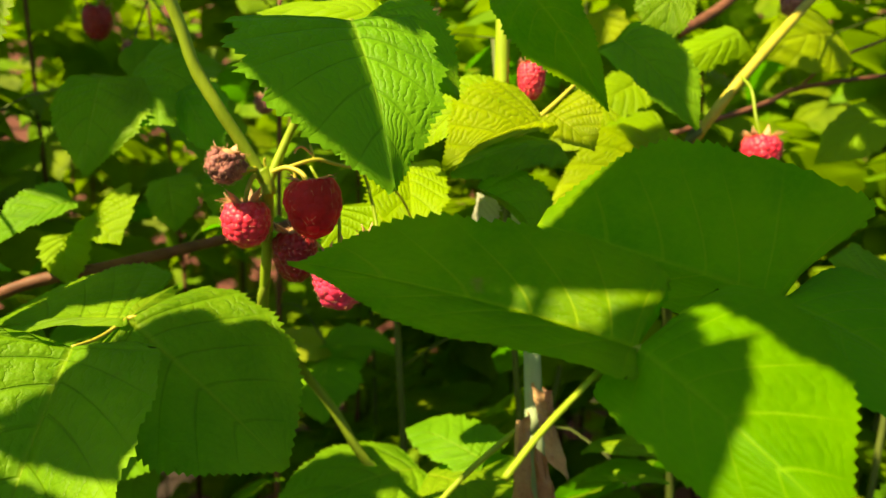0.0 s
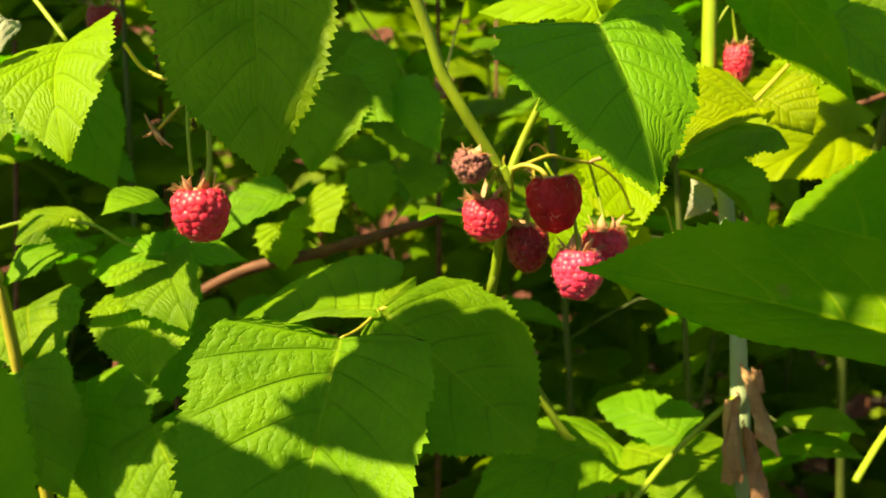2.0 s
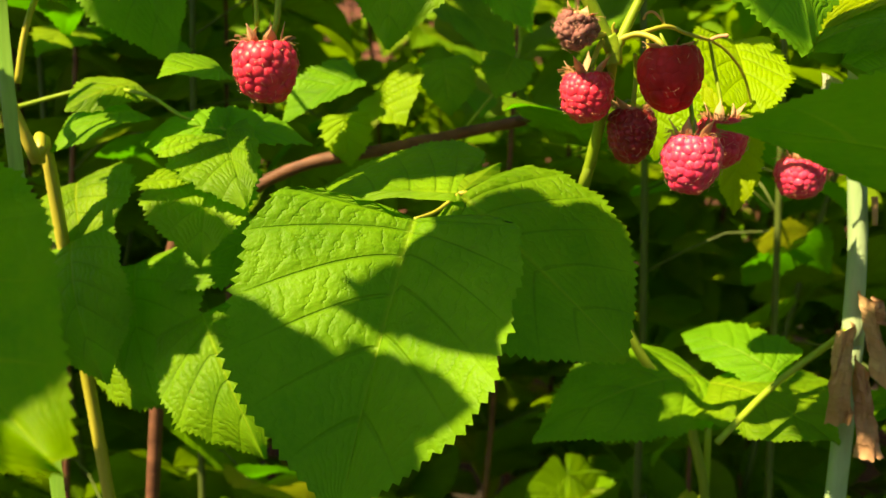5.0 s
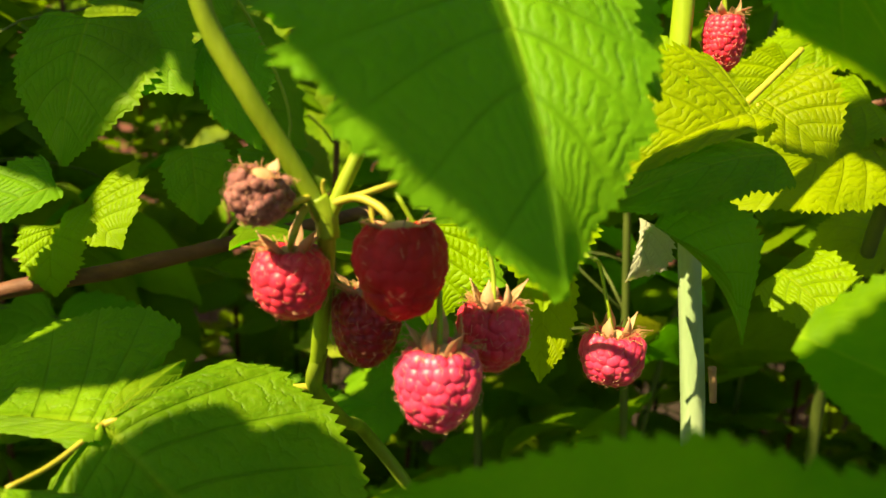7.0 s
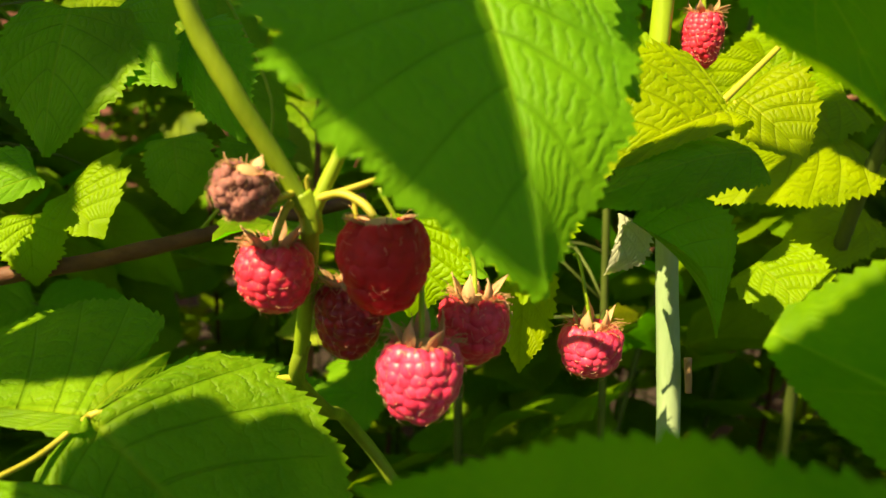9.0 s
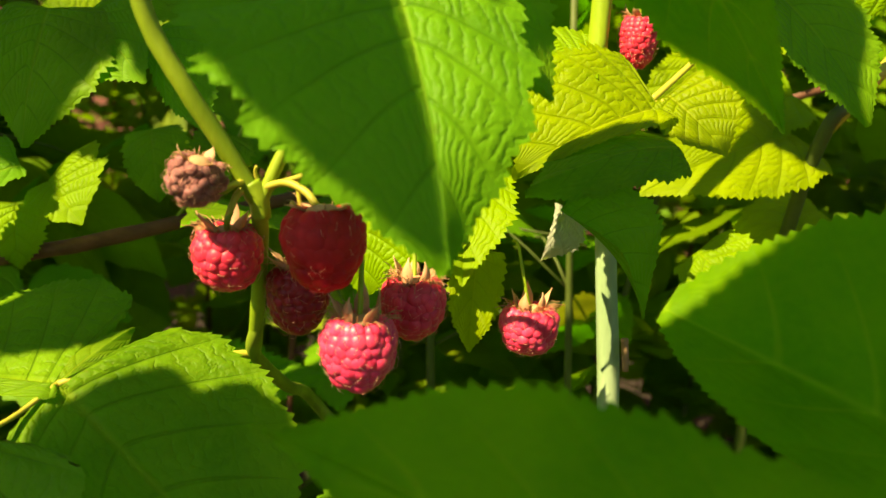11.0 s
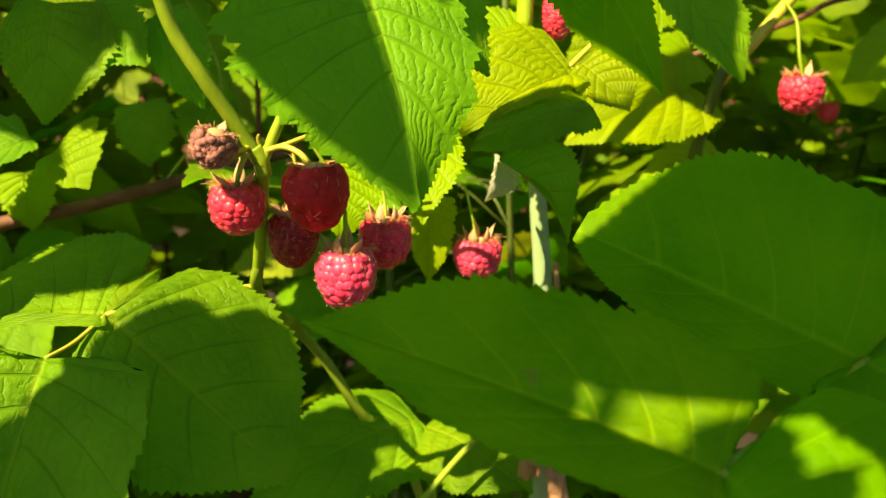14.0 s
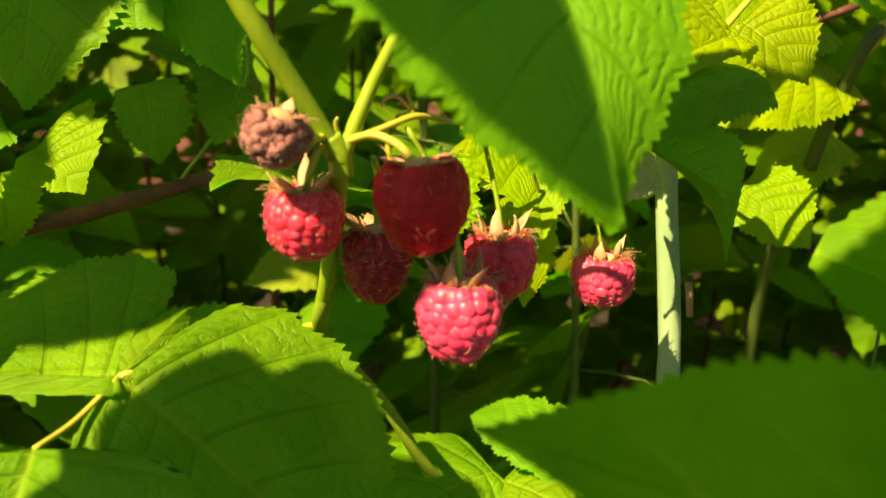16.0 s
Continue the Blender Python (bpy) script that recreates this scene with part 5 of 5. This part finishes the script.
for k, (v, f, uv) in enumerate(fill_shapes):
    me = mesh_of("leaf", v, f, uv)
    me.materials.append(LEAF_YELLOW if k == 7 else LEAF)
    fill_meshes.append(me)


def mass_mesh(name, chunks):
    """One mesh of many chunks of (vertices, corner indices, corners a face, uvs)."""
    offs = np.cumsum([0] + [len(c[0]) for c in chunks[:-1]])
    verts = np.concatenate([c[0] for c in chunks]).astype(np.float32)
    loops = np.concatenate([c[1] + o for c, o in zip(chunks, offs)]).astype(np.int32)
    counts = np.concatenate([c[2] for c in chunks]).astype(np.int32)
    uvs = np.concatenate([c[3] for c in chunks]).astype(np.float32)
    me = bpy.data.meshes.new(name)
    me.vertices.add(len(verts))
    me.vertices.foreach_set("co", verts.ravel())
    me.loops.add(len(loops))
    me.loops.foreach_set("vertex_index", loops)
    me.polygons.add(len(counts))
    me.polygons.foreach_set("loop_start", np.concatenate(([0], np.cumsum(counts)[:-1])).astype(np.int32))
    me.polygons.foreach_set("use_smooth", np.ones(len(counts), dtype=bool))
    layer = me.uv_layers.new(name="UVMap")
    layer.data.foreach_set("uv", uvs[loops].ravel())
    me.update(calc_edges=True)
    me.validate()
    return me


def spray(rng, place, size):
    """The poses of the three leaflets of one leaf at a place."""
    yaw = rng.uniform(0, 360)
    pitch = rng.uniform(-55, 5)
    roll = rng.uniform(-25, 25)
    m = pose(*place, 0, 0, yaw) @ pose(0, 0, 0, pitch, roll, 0)
    out = []
    for turn, ahead, s in ((0, 0.25, 1.0), (68, 0.0, 0.82), (-68, 0.0, 0.82)):
        q = m @ pose(0, ahead * size, 0, rng.uniform(-14, 14), rng.uniform(-18, 18), turn + rng.uniform(-10, 10)) @ Matrix.Diagonal((size * s,) * 3 + (1,))
        out.append(q)
    return m, out


def bush_cane(seed, foot, lean, height, sprays, near, size=(0.032, 0.055)):
    """A leafy cane standing at foot. Near ones carry separate leaves, the others one mass of foliage."""
    rng = np.random.RandomState(seed)
    foot = np.array(foot, float)
    top = foot + np.array((lean[0], lean[1], height))
    mid = (foot + top) / 2 + np.array((rng.uniform(-0.05, 0.05), rng.uniform(-0.05, 0.05), height * 0.08))
    ob = thing("raspberry_cane", foot, "leafy raspberry cane in the bush behind" if near else "leafy raspberry cane deep in the bush", "raspberry cane", "raspberry canes")
    line = [tuple(foot - np.array((0, 0, 0.03))), tuple(mid), tuple(top)]
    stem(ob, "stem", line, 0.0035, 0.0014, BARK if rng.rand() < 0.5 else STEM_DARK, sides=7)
    cl = curve_points(line, 12)
    mass = []
    for k in range(sprays):
        t = 0.2 + 0.8 * ((k + rng.rand()) / sprays) ** 0.8
        p = cl[min(int(t * (len(cl) - 1)), len(cl) - 1)]
        ang = rng.uniform(0, 6.283)
        reach = rng.uniform(0.03, 0.13)
        q = p + np.array((math.cos(ang) * reach, math.sin(ang) * reach, rng.uniform(-0.02, 0.05)))
        if keep_clear(q):
            continue
        m, poses = spray(rng, tuple(q), rng.uniform(*size))
        pv, pf = tube_data([p, (p + q) / 2 + np.array((0, 0, 0.012)), q, tuple(poses[0].translation)], 0.0007, 0.0005, 4, 2)
        if near:
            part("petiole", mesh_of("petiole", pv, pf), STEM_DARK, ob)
            for w in poses:
                o = new("leaf", fill_meshes[rng.randint(8) if rng.rand() < 0.5 else rng.randint(7)])
                o.parent = ob
                o.matrix_basis = Matrix.Translation(-Vector(foot)) @ w
        else:
            for w in poses:
                v, lp, ct, uv = low_shapes[rng.randint(8)]
                wm = np.array(w)
                mass.append((v @ wm[:3, :3].T + wm[:3, 3], lp, ct, uv))
            mass.append((np.array(pv), np.concatenate([np.array(q) for q in pf]), np.array([len(q) for q in pf]), np.full((len(pv), 2), 0.3)))
    if mass:
        part("foliage", mass_mesh("foliage", mass), LEAF_FAR, ob, kind="stuff")


def keep_clear(q):
    """The open pocket round the fruit, and the camera's own space, stay free of leaves."""
    x, y, z = q
    if abs(x) > 0.62 or y < -0.45:
        return False
    return y < 0.37 + 0.03 * math.sin(9 * x)


n_ = np.random.RandomState(77)
for k in range(8):
    bush_cane(300 + k, (-0.44 + 0.14 * k + n_.uniform(-0.04, 0.04), n_.uniform(0.44, 0.56), 0.0), (n_.uniform(-0.1, 0.1), n_.uniform(-0.05, 0.05)), n_.uniform(1.05, 1.35), 12, True, size=(0.042, 0.068))
for k in range(60):
    bush_cane(400 + k, (-0.95 + 0.033 * k + n_.uniform(-0.03, 0.03), n_.uniform(0.50, 1.0), 0.0), (n_.uniform(-0.12, 0.12), n_.uniform(-0.08, 0.08)), n_.uniform(0.95, 1.4), 30, False, size=(0.052, 0.085))
for k in range(54):
    bush_cane(500 + k, (-2.1 + 0.08 * k, n_.uniform(1.1, 2.2), 0.0), (n_.uniform(-0.15, 0.15), n_.uniform(-0.1, 0.1)), n_.uniform(1.15, 1.75), 40, False, size=(0.07, 0.11))
for k in range(26):
    bush_cane(800 + k, (-2.6 + 0.2 * k, n_.uniform(2.3, 3.0), 0.0), (n_.uniform(-0.15, 0.15), n_.uniform(-0.1, 0.1)), n_.uniform(1.5, 2.1), 40, False, size=(0.09, 0.13))
for k in range(22):
    bush_cane(700 + k, (-0.6 + 0.058 * k, n_.uniform(0.42, 0.62), 0.0), (n_.uniform(-0.1, 0.1), n_.uniform(-0.04, 0.08)), n_.uniform(0.55, 0.9), 18, False, size=(0.055, 0.085))
for k in range(14):
    a_ = radians(150 + 240 * k / 13)
    bush_cane(600 + k, (1.1 * math.cos(a_ + 0.0), 0.1 + 1.1 * math.sin(a_), 0.0), (0, 0), n_.uniform(1.0, 1.3), 34, False, size=(0.05, 0.08))


def overhead_shade():
    """Unseen cane tops beside the pocket, added to shade the bush."""
    rng = np.random.RandomState(91)
    ob = thing("raspberry_cane", (-0.75, 0.35, 0.0), "unseen raspberry cane added over the bush for shade", "raspberry cane", "raspberry canes")
    line = [(-0.75, 0.35, -0.02), (-0.72, 0.34, 0.8), (-0.62, 0.32, 1.3), (-0.42, 0.30, 1.52), (-0.22, 0.30, 1.45)]
    stem(ob, "stem", line, 0.004, 0.0012, STEM_DARK, sides=7)
    cl = curve_points(line, 12)
    mass = []
    for k in range(150):
        if k < 84:
            q = np.array((rng.uniform(-0.70, -0.17), rng.uniform(0.175, 0.46), rng.uniform(1.3, 1.66)))
        elif k < 130:
            q = np.array((rng.uniform(-1.0, -0.66), rng.uniform(0.15, 0.44), rng.uniform(1.3, 1.66)))
        else:
            q = np.array((rng.uniform(0.0, 0.16), rng.uniform(0.15, 0.30), rng.uniform(1.32, 1.5)))
        p = min(cl, key=lambda c: np.linalg.norm(c - q))
        m, poses = spray(rng, tuple(q), rng.uniform(0.05, 0.075))
        pv, pf = tube_data([p, (p + q) / 2, q, tuple(poses[0].translation)], 0.0008, 0.0005, 4, 2)
        for w in poses:
            v, lp, ct, uv = low_shapes[rng.randint(8)]
            wm = np.array(w)
            mass.append((v @ wm[:3, :3].T + wm[:3, 3], lp, ct, uv))
        mass.append((np.array(pv), np.concatenate([np.array(c) for c in pf]), np.array([len(c) for c in pf]), np.full((len(pv), 2), 0.3)))
    part("foliage", mass_mesh("foliage", mass), LEAF_FAR, ob, kind="stuff")


overhead_shade()
